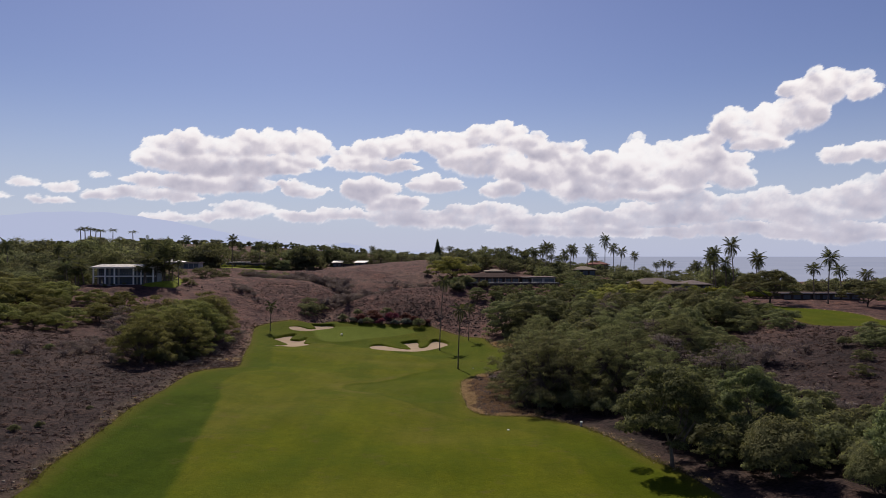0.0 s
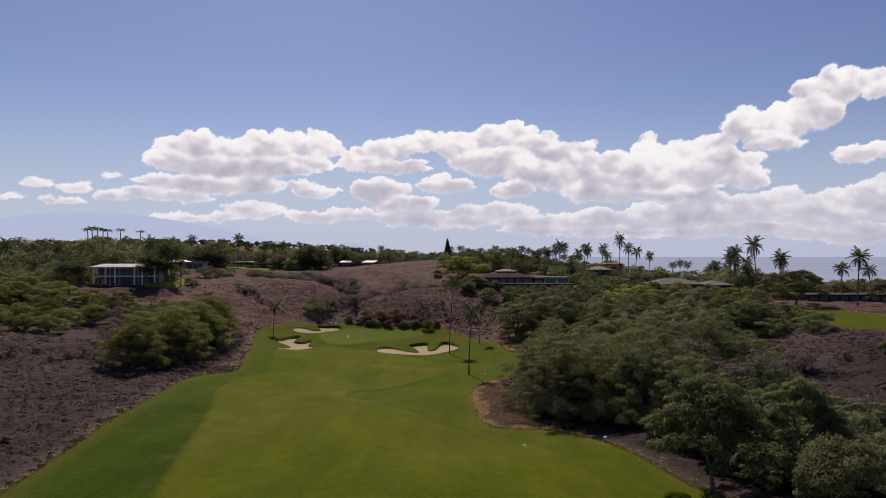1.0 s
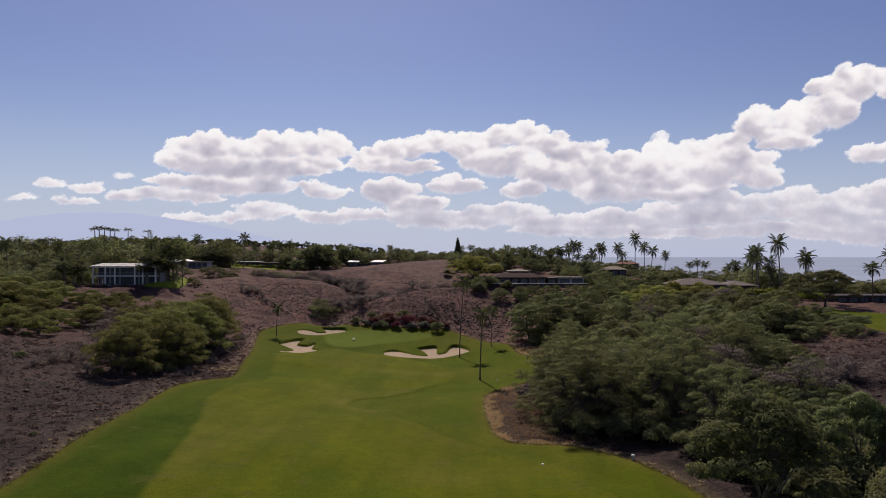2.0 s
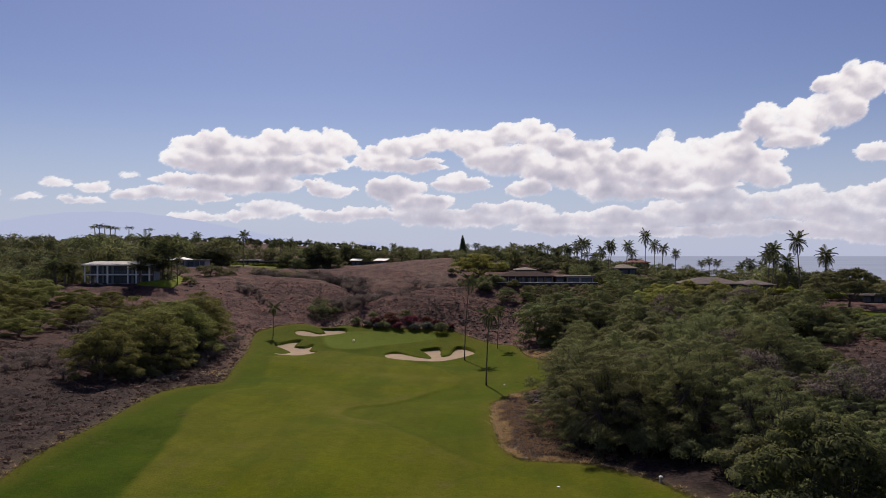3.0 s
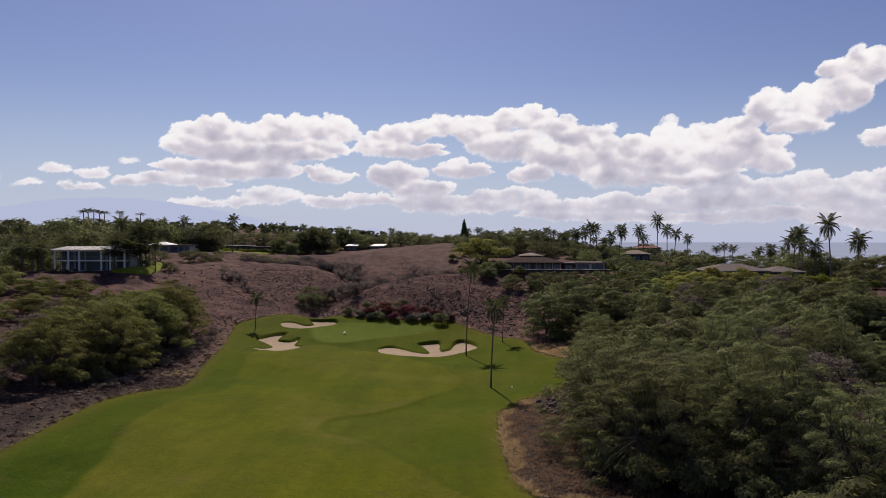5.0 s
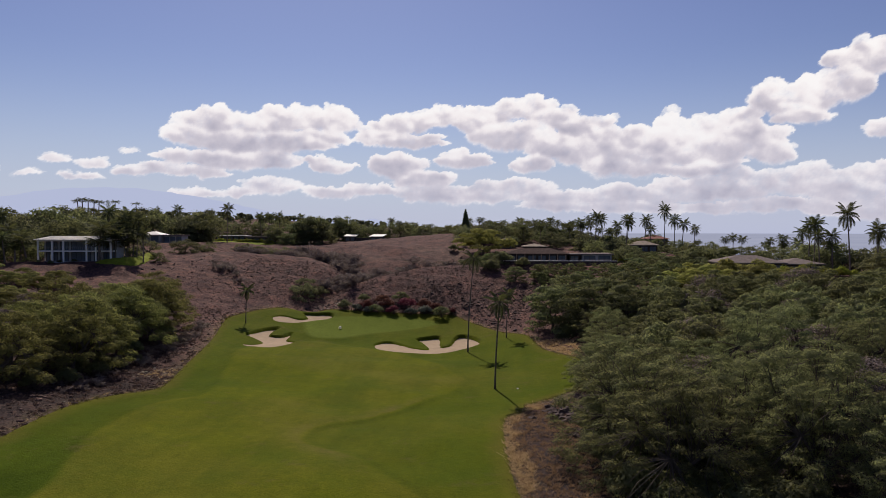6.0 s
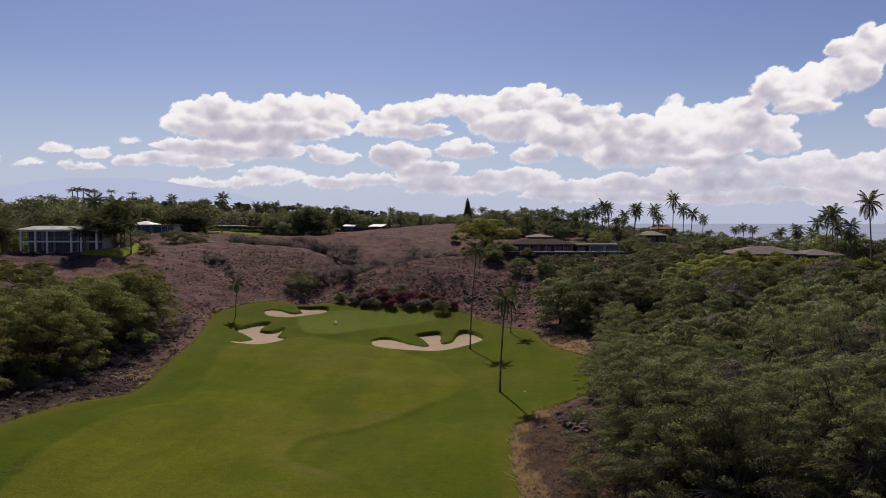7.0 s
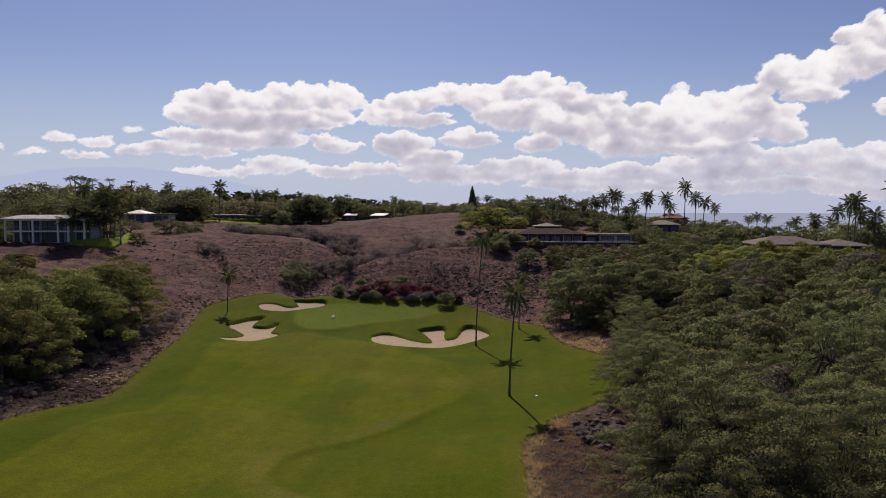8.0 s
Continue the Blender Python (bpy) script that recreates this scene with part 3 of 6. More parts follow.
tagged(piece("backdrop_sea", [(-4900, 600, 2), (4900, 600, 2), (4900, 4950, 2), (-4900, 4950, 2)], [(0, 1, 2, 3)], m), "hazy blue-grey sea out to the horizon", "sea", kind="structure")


def far_point(az, el, r):
    a, e = np.radians(az), np.radians(el)
    return np.stack([r * np.sin(a) * np.cos(e), r * np.cos(a) * np.cos(e), 27 + r * np.sin(e)], -1)


def mountain(name, az0, az1, peak_az, top, spread, colour, r, seed):
    """A far ridge as a plain distant backdrop, its haze painted in as an even glow."""
    az = np.linspace(az0, az1, 160)
    el = top * np.exp(-((az - peak_az) / spread) ** 2) + 0.06 * waves(az * 10, az * 0, 6.0, seed)
    up, low = far_point(az, el, r), far_point(az, np.full_like(az, -0.6), r)
    v = np.concatenate([low, up])
    f = [(i, i + 1, i + 161, i + 160) for i in range(159)]
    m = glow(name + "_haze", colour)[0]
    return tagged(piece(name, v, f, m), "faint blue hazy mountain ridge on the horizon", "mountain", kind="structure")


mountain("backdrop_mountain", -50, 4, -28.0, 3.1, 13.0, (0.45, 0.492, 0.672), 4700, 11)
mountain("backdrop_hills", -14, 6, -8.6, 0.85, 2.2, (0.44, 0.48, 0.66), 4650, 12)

# Cloud puffs: degrees round from +y, degrees up, half width, half height.
PUFFS_WEST = [
    (-23.03, 7.08, 1.86, 1.08), (-21.21, 7.9, 2.11, 1.4), (-18.92, 7.92, 2.37, 1.33), (-16.13, 8.39, 2.43, 1.26), (-13.93, 8.65, 2.02, 1.18),
    (-11.47, 8.54, 1.91, 1.29), (-17.86, 6.64, 5.45, 1.25), (-19.97, 5.34, 4.7, 0.88), (-12.6, 7.25, 2.26, 0.92), (-16.13, 5.27, 1.77, 0.81),
    (-8.04, 7.34, 1.85, 0.84), (-6.65, 8.19, 1.86, 1.03), (-4.79, 8.66, 1.87, 1.03), (-2.69, 9.14, 2.11, 1.12), (-5.26, 7.05, 2.8, 0.7),
]
PUFFS_MID = [
    (-0.1, 8.54, 2.11, 1.17), (2.24, 9.22, 2.11, 1.17), (4.49, 9.42, 2.1, 1.22), (6.44, 8.61, 2.23, 1.12), (8.28, 7.75, 1.85, 1.16),
    (2.71, 7.38, 3.75, 1.31), (6.43, 6.41, 2.79, 1.31), (4.57, 5.18, 1.96, 0.94), (-6.66, 5.05, 2.23, 1.21), (-4.33, 3.9, 2.8, 0.94),
    (-1.14, 5.45, 2.44, 0.75), (-11.47, 4.91, 2.05, 0.55), (-12.82, 5.52, 1.36, 0.37), (10.11, 8.39, 1.37, 0.83), (9.64, 5.89, 2.3, 1.85),
    (12.35, 6.74, 2.72, 1.28), (15.01, 7.77, 1.34, 1.27), (11.9, 4.93, 3.63, 1.15),
]
PUFFS_EAST = [
    (15.44, 6.2, 2.66, 1.81), (17.59, 7.44, 1.97, 1.12), (18.43, 5.65, 2.6, 1.56), (20.92, 6.42, 2.54, 1.75), (20.1, 8.19, 1.71, 1.1),
    (22.53, 5.49, 1.67, 1.08), (17.58, 4.57, 3.06, 0.72), (22.14, 9.56, 1.76, 1.48), (23.72, 9.03, 1.85, 1.5), (25.27, 9.53, 1.82, 1.49),
    (27.15, 9.98, 1.77, 1.46), (28.26, 11.48, 1.75, 1.45), (29.69, 11.9, 1.9, 1.14), (31.07, 11.16, 1.3, 0.72), (26.42, 11.87, 0.99, 0.84),
    (24.5, 8.14, 2.04, 0.85), (30.01, 6.93, 1.89, 0.73), (32.06, 7.05, 2.2, 0.87), (34.66, 7.33, 2.45, 1.16),
]
PUFFS_LOW = [
    (-31.69, 4.99, 1.4, 0.48), (-29.3, 4.9, 1.07, 0.45), (-31.07, 3.81, 0.82, 0.32), (-29.66, 3.86, 1.06, 0.37), (-26.8, 5.8, 0.71, 0.25),
    (-26.72, 4.3, 1.58, 0.5), (-24.42, 4.59, 2.04, 0.6), (-22.02, 4.32, 2.51, 0.52), (-22.02, 2.8, 1.88, 0.52), (-19.13, 2.84, 2.15, 0.44),
    (-16.57, 3.33, 2.64, 0.81), (-11.25, 2.94, 3.19, 0.64), (-8.05, 3.19, 2.31, 0.46), (-33.44, 3.92, 0.86, 0.31), (-36.92, 4.33, 2.01, 0.6),
]
PUFFS_BAND = [
    (-1.52, 2.5, 4.69, 0.84), (3.17, 2.96, 4.21, 1.03), (7.35, 2.46, 4.63, 0.93), (11.89, 2.42, 4.09, 1.01), (16.29, 2.82, 3.53, 1.26),
    (20.5, 2.96, 3.4, 1.32), (24.48, 3.29, 2.85, 1.28), (27.49, 2.58, 2.74, 1.17), (30, 3.12, 3.03, 1.42), (32.05, 4.03, 2.2, 1.59),
    (34.65, 4.1, 3.15, 1.93), (-4.33, 2.97, 2.8, 0.66), (37.96, 4.29, 2.96, 2.22), (22.51, 1.62, 6.67, 0.69), (29.99, 1.3, 6.05, 0.73),
    (9.63, 1.66, 6.89, 0.56),
]


def fractal(u, v, size, seed, octaves=6, keep=0.55):
    out, amp, total = 0, 1.0, 0.0
    for k in range(octaves):
        out = out + amp * waves(u + 13.7 * k, v + 7.3 * k, size, seed + k)
        total += amp
        amp, size = amp * keep, size / 2
    return out / total


def clouds():
    """Fair-weather cumulus far off, as a glowing curved backdrop: heaps of rounded puffs, thin at their rims, with grey
    shade painted on their cores and undersides.
    """
    nu, nv = 960, 270
    az, el = np.linspace(-46, 46, nu), np.linspace(-0.3, 18, nv)
    A, E = np.meshgrid(az, el)
    wa = A + 0.62 * fractal(A, E, 1.6, 30, 7, 0.68)
    we = E + 0.54 * fractal(A, E, 1.6, 50, 7, 0.68)
    # thick holds the painted shade of the clouds: 0 bright, 1 grey.
    cover, thick = np.zeros_like(A), np.zeros_like(A)
    r = np.random.RandomState(77)

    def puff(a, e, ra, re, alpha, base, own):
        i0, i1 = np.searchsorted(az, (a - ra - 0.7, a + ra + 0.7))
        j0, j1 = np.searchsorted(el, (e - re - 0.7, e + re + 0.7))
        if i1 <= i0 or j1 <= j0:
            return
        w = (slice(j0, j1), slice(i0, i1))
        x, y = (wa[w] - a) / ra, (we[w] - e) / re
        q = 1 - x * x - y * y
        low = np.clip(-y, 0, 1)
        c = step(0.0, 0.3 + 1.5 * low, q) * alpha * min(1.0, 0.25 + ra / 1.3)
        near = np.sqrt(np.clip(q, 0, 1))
        # Shade of one puff lit from above: darker low down and in the middle.
        own_shade = np.clip(0.12 - 0.5 * y + 0.42 * near - 0.12 * x, 0, 1)
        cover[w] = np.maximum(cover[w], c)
        thick[w] = thick[w] * (1 - c * own) + (base + (1 - base) * own_shade) * c * own

    lots = [(p, 1.0, 0.0) for p in PUFFS_WEST + PUFFS_MID + PUFFS_EAST] + [(p, 0.9, 0.05) for p in PUFFS_LOW] + [(p, 0.82, 0.2) for p in PUFFS_BAND]
    lots.sort(key=lambda q: -q[0][1])
    for (a, e, ra, re), alpha, base in lots:
        puff(a, e, ra * 1.05, re * 1.05, alpha, base, 0.8)
        for _ in range(9):
            w, k = r.uniform(0.0, 2 * math.pi), r.uniform(0.25, 0.95)
            s = r.uniform(0.28, 0.5)
            up = math.sin(w) if math.sin(w) > -0.3 else -math.sin(w)
            puff(a + ra * k * math.cos(w), e + re * k * up, max(0.3, ra * s), max(0.24, re * s * 1.15), alpha, base, 0.5)
    rag = fractal(A, E, 0.9, 70, 7, 0.72)
    cover = step(0.06, 0.94, cover * 0.92 + 0.42 * rag * np.clip(cover * 3, 0, 1))
    # Shade from the cloud overhead, summed downwards and added into thick.
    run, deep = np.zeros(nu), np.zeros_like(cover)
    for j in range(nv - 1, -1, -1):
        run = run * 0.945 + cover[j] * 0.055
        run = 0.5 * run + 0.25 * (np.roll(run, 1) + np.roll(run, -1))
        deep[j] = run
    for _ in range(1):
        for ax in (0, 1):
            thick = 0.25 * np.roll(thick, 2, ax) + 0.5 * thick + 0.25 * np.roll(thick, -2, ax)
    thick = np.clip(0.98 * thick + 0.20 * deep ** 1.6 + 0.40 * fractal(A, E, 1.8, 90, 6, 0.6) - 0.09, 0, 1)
    # Horizon haze, painted as a glowing lavender tint over sky and clouds.
    haze = 0.92 * (1 - step(-1.0, 15.0, E)) ** 1.35
    total = 1 - (1 - cover) * (1 - haze)
    veil = np.clip(haze * (1 - cover * 0.72) / np.maximum(total, 1e-3), 0, 1)
    verts = far_point(A, E, 4800).reshape(-1, 3)
    k = (np.arange(nv - 1)[:, None] * nu + np.arange(nu - 1)[None]).ravel()
    f = np.stack([k, k + 1, k + 1 + nu, k + nu], 1)
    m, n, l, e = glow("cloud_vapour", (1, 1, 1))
    # Painted shade sets the glow, from white tops to mauve-grey undersides.
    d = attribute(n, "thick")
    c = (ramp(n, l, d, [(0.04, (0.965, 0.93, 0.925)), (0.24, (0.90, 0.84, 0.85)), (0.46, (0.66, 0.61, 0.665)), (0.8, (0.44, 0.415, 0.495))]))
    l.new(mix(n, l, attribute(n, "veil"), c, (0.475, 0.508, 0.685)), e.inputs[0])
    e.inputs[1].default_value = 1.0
    t = n.new("ShaderNodeBsdfTransparent")
    s = n.new("ShaderNodeMixShader")
    l.new(attribute(n, "cover"), s.inputs[0])
    l.new(t.outputs[0], s.inputs[1])
    l.new(e.outputs[0], s.inputs[2])
    l.new(s.outputs[0], n["Material Output"].inputs["Surface"])
    f = f[total.reshape(-1)[f].max(1) > 0.004]
    ids, inv = np.unique(f.ravel(), return_inverse=True)
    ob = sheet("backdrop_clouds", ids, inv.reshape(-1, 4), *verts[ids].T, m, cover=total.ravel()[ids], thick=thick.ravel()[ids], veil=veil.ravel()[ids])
    return tagged(ob, "bank of white cumulus clouds with grey undersides", "clouds", kind="structure")


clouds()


# ---- trees ----
def acacia(name, seed, tall, wide, count, leaf, mat, label, category="tree", clump=1.5, spread=0.62, trunk_r=0.28, flat=0.55, n_clumps=46, fine=True, droop=0.45, twigs=0, bark=None, dome=0.42, shell=0.45):
    """A wide feathery tree: forked trunk, limbs to every clump of the crown."""
    rng = np.random.RandomState(seed)
    root = empty(name)
    c, r = [], []
    for _ in range(n_clumps):
        a, q = rng.rand() * 2 * math.pi, math.sqrt(rng.rand())
        rad = wide * q * (0.8 + 0.3 * rng.rand())
        top = tall * (1 - dome * q ** 2.2) - tall * droop * rng.rand() ** 1.5
        c.append((rad * math.cos(a), rad * math.sin(a), top - clump * flat * 0.6))
        r.append(clump * (0.65 + 0.6 * rng.rand()))
    lots = []
    fork = np.array([rng.uniform(-.3, .3), rng.uniform(-.3, .3), tall * 0.2])
    lots.append(tube([(0, 0, -0.6), (fork[0] * 0.4, fork[1] * 0.4, tall * 0.1), fork], [trunk_r * 1.35, trunk_r, trunk_r * 0.85], 7))
    limbs = []
    for k in range(5):
        a = k * 1.257 + rng.uniform(-.4, .4)
        e = np.array([math.cos(a) * wide * 0.45, math.sin(a) * wide * 0.45, tall * rng.uniform(0.38, 0.56)])
        m1 = fork * 0.6 + e * 0.4 + rng.uniform(-.3, .3, 3)
        limbs.append((m1, e))
        lots.append(tube([fork, m1, e], [trunk_r * 0.62, trunk_r * 0.48, trunk_r * 0.3], 6))
    for p in c if fine else ():
        p = np.array(p)
        m1, e = min(limbs, key=lambda q: np.linalg.norm(q[1] - p))
        s = e if np.linalg.norm(p[:2]) > np.linalg.norm(e[:2]) * 0.7 else m1
        lots.append(tube([s, (s + p) / 2 + rng.uniform(-.35, .35, 3), p], [trunk_r * 0.17, trunk_r * 0.1, trunk_r * 0.04], 3))
        for _ in range(twigs):
            d = rng.normal(size=3) * clump * np.array([0.75, 0.75, 0.5])
            lots.append(tube([p - d * 0.3, p + d * 0.5 + rng.uniform(-.15, .15, 3), p + d], [trunk_r * 0.09, trunk_r * 0.06, trunk_r * 0.03], 3))
    piece("trunk", *join(*lots), bark or BARK, root, "grey-brown forked trunk and limbs")
    v, f, soft_n = leaves(rng, c, r, count, leaf, leaf * 0.55, flat, shell, 0.36 if fine else 0.24)
    me = crown_mesh("crown", v, f, mat, soft_n)
    crown = new("crown", me)
    crown.parent = root
    return tagged(root, label, category)


def shrub(name, seed, tall, wide, count, leaf, mat, label, category="shrub"):
    """A low bush: short stems and a lumpy crown down to the ground."""
    rng = np.random.RandomState(seed)
    root = empty(name)
    c, r, lots = [], [], []
    for k in range(12):
        a, q = rng.rand() * 2 * math.pi, math.sqrt(rng.rand())
        p = (wide * 0.62 * q * math.cos(a), wide * 0.62 * q * math.sin(a), tall * (0.3 + 0.42 * (1 - q * q) * rng.uniform(0.7, 1.1)))
        c.append(p)
        r.append(wide * rng.uniform(0.3, 0.48))
        lots.append(tube([(p[0] * 0.15, p[1] * 0.15, -0.25), (p[0] * 0.6, p[1] * 0.6, p[2] * 0.6), p], [0.05, 0.035, 0.015], 4))
    piece("stem", *join(*lots), BARK, root)
    v, f, soft_n = leaves(rng, c, r, count, leaf, leaf * 0.5, min(0.9, tall / wide), 0.4)
    v[:, 2] = np.maximum(v[:, 2], 0.02)
    crown = new("foliage", crown_mesh("foliage", v, f, mat, soft_n))
    crown.parent = root
    return tagged(root, label, category)


def bare_bush(name, seed, tall, wide, label, twigs=49):
    """A leafless thicket of thin branching twigs."""
    rng = np.random.RandomState(seed)
    root = empty(name)
    lots = []
    for _ in range(7):
        a = rng.rand() * 6.28
        q = np.array([math.cos(a) * wide * 0.3, math.sin(a) * wide * 0.3, tall * 0.5])
        lots.append(tube([(0, 0, -0.2), q * 0.5 + rng.uniform(-.1, .1, 3), q], [0.07, 0.05, 0.035], 4))
        for _ in range(twigs // 7):
            d = rng.normal(size=3)
            d[2] = abs(d[2]) * 0.8
            d /= np.linalg.norm(d)
            e = q + d * np.array([wide * 0.65, wide * 0.65, tall * 0.55]) * rng.uniform(0.5, 1)
            lots.append(tube([q * rng.uniform(0.6, 1), (q + e) / 2 + rng.uniform(-.15, .15, 3), e], [0.035, 0.022, 0.01], 3))
    piece("stem", *join(*lots), LEAF_DRY, root)
    c = rng.normal(size=(14, 3)) * np.array([wide * 0.4, wide * 0.4, tall * 0.12]) + np.array([0, 0, tall * 0.5])
    v, f, soft_n = leaves(rng, c, np.full(14, wide * 0.35), 420, 0.55, 0.09, 0.8, 0.2)
    ob = new("foliage", crown_mesh("foliage", v, f, LEAF_DRY))
    ob.parent = root
    tagged(ob, kind="stuff")
    return tagged(root, label, "dry bush")


def frond_mesh(rng, length, droop, pairs, leaf, width):
    """One arching palm frond along +x: a stalk and hanging leaflets."""
    pts = []
    for i in range(9):
        t = i / 8
        pts.append((length * t * (1 - 0.18 * droop * t), 0, length * (0.34 * t - (0.34 + 0.42 * droop) * t * t)))
    sv, sf = tube(pts, [0.05 * (1 - 0.85 * i / 8) for i in range(9)], 3)
    verts, faces = list(sv), list(sf)
    p = np.array(pts)
    for k in range(pairs):
        t = 0.16 + 0.84 * (k + 0.5) / pairs
        q = np.array([np.interp(t * 8, range(9), p[:, j]) for j in range(3)])
        d = leaf * (0.45 + 0.9 * math.sin(math.pi * min(1, t * 0.9 + 0.08)))
        for side in (-1, 1):
            out = np.array([0.5, side * 0.75, -0.45 - 0.25 * rng.rand()]) * d * rng.uniform(0.85, 1.1)
            n = len(verts)
            verts += [tuple(q - [width, 0, 0]), tuple(q + [width, 0, 0.0]), tuple(q + out * 0.6 + [width * 0.9, 0, 0.04]), tuple(q + out)]
            faces.append((n, n + 1, n + 2, n + 3))
    return mesh_from("frond", verts, faces, LEAF_PALM)


def palm_trunk(rng, tall, lean, thick):
    pts, rad = [], []
    for i in range(13):
        t = i / 12
        pts.append((lean[0] * t ** 1.6, lean[1] * t ** 1.6, tall * t - (0.5 if i == 0 else 0)))
        rad.append(thick * (1.25 - 0.25 * min(1, t * 8) - 0.4 * t))
    return pts, rad


def palm(name, seed, tall, lean, label, fronds=20, length=3.6, pairs=22, thick=0.17, low=1.0, leaf=0.8):
    """A coconut palm whose fronds are single pieces."""
    rng = np.random.RandomState(seed)
    root = empty(name)
    pts, rad = palm_trunk(rng, tall, lean, thick)
    piece("trunk", *tube(pts, rad, 8), PALM_BARK, root, "slender ringed grey trunk", True)
    shapes = [frond_mesh(rng, length, d, pairs, leaf, 0.05) for d in (0.3, 0.8, 1.3)]
    top = Vector(pts[-1])
    for k in range(fronds):
        ring = k / fronds
        ob = new("frond", shapes[0 if ring < 0.35 else 1 if ring < 0.7 else 2])
        tilt = -58 + 95 * ring * low + rng.uniform(-8, 8)
        ob.matrix_world = Matrix.Translation(top) @ pose(0, 0, 0, 0, tilt, k * 137.5 + rng.uniform(-10, 10)) @ Matrix.Scale(rng.uniform(0.8, 1.05), 4)
        ob.parent = root
    nuts = []
    for k in range(5):
        a = k * 1.3
        bm = bmesh.new()
        bmesh.ops.create_icosphere(bm, subdivisions=1, radius=0.14)
        nuts.append(([tuple(v.co + top + Vector((0.22 * math.cos(a), 0.22 * math.sin(a), -0.25))) for v in bm.verts], [tuple(v.index for v in q.verts) for q in bm.faces]))
        bm.free()
    piece("crownshaft", *join(*nuts, tube([top - Vector((0, 0, 0.5)), top + Vector((0, 0, 0.35))], [thick * 0.8, thick * 0.4], 6)), PALM_BARK, root)
    return tagged(root, label, "palm")


def far_palm(name, seed, tall, label, fronds=24, length=3.3, pairs=14, thick=0.2, royal=False):
    """A palm seen far off: trunk and one crown."""
    rng = np.random.RandomState(seed)
    root = empty(name)
    pts, rad = palm_trunk(rng, tall, (rng.uniform(-.9, .9), rng.uniform(-.6, .6)), thick)
    piece("trunk", *tube(pts, rad, 6), PALM_BARK, root, "", True)
    top = Vector(pts[-1])
    lots = []
    for k in range(fronds):
        ring = k / fronds
        me = frond_mesh(rng, length * rng.uniform(0.8, 1.1), 0.3 + 1.0 * ring, pairs, 0.8, 0.065)
        tilt = (-50 + 70 * ring) if royal else (-68 + 130 * ring)
        m = Matrix.Translation(top) @ pose(0, 0, 0, 0, tilt + rng.uniform(-9, 9), k * 137.5 + rng.uniform(-12, 12))
        lots.append(([tuple(m @ v.co) for v in me.vertices], [tuple(q.vertices) for q in me.polygons]))
        bpy.data.meshes.remove(me)
    piece("crown", *join(*lots), LEAF_PALM, root)
    return tagged(root, label, "palm")


def put(ob, rows, group="", sink=0.1, seed=0):
    """Copies of a thing at (x, y, scale) rows, each turned at random, on the ground."""
    rng = np.random.RandomState(seed)
    if group:
        tagged(ob, group=group)
    for i, (x, y, s) in enumerate(rows):
        m = pose(x, y, at(x, y) - sink, 0, 0, rng.uniform(0, 360)) @ Matrix.Diagonal((s, s, s * rng.uniform(0.9, 1.1), 1))
        if i == 0:
            ob.matrix_world = m
        else:
            c = copy_thing(ob, Matrix())
            c.matrix_world = m


def scatter(kinds, rows, group, seed=0):
    """Deals rows out over several kinds of one thing."""
    for k, ob in enumerate(kinds):
        part_rows = rows[k::len(kinds)]
        if part_rows:
            put(ob, part_rows, group, seed=seed + k)


def fill(corners, gap, s0, s1, seed, clear=3.0):
    """Rows (x, y, scale) spread evenly inside an outline, off the turf."""
    r = np.random.RandomState(seed)
    line = np.array(corners, float)
    lo, hi = line.min(0), line.max(0)
    out = []
    for j, y in enumerate(np.arange(lo[1], hi[1], gap * 0.87)):
        for x in np.arange(lo[0] + (j % 2) * gap / 2, hi[0], gap):
            px, py = x + r.uniform(-.3, .3) * gap, y + r.uniform(-.3, .3) * gap
            if inside(line, [px], [py])[0] > 0 and max(inside(TURF_CURVE, [px], [py])[0], inside(FAR_CURVE, [px], [py])[0]) < -clear:
                out.append((px, py, r.uniform(s0, s1)))
    return out


# The grove east of the fairway: wide feathery acacias.
grove_near = fill([(13, 99), (13.5, 120), (16.5, 127), (19.5, 139), (42, 139), (43, 118), (35, 98), (33, 80), (28, 78), (25, 86), (19, 96)], 9.0, 0.78, 1.36, 3, 3.0) + [(15.4, 108, 1.15), (16.6, 115, 1.2), (27, 104, 1.25), (17.6, 140, 0.95), (17.6, 148, 0.85), (20.6, 156, 0.85), (23, 165, 0.85), (24, 174, 0.8), (23, 184, 0.75)]
grove_far = [(x, y, q * (0.82 if y > 190 else 1)) for x, y, q in fill([(22, 140), (26, 160), (34, 178), (32, 206), (68, 201), (80, 188), (70, 165), (58, 142), (46, 124)], 9.0, 0.85, 1.15, 4)]
NEAR_ACACIAS = [acacia("acacia_tree", 100 + k, 9.3, 5.6, 40000, 0.135, LEAF_ACACIA, "wide feathery green acacia in a dense grove", clump=0.78, n_clumps=190, twigs=1, droop=0.62, dome=0.58, flat=0.72, shell=0.5) for k in range(4)]
scatter(NEAR_ACACIAS, grove_near, "acacias of the grove", 1)
FAR_ACACIAS = [acacia("acacia_tree", 120 + k, 7.4, 5.6, 9500, 0.35, LEAF_ACACIA, "wide feathery green acacia on the slope", clump=1.1, n_clumps=84, fine=k < 2, dome=0.58, flat=0.72, shell=0.5) for k in range(4)]
scatter(FAR_ACACIAS, grove_far, "acacias of the grove", 2)
DARK_TREES = [acacia("dark_bush_tree", 140 + k, 8.6, 5.4, 10000, 0.4, LEAF_DARK, "dark dense low tree at the edge of the turf", clump=1.6, n_clumps=64, droop=0.85) for k in range(2)]
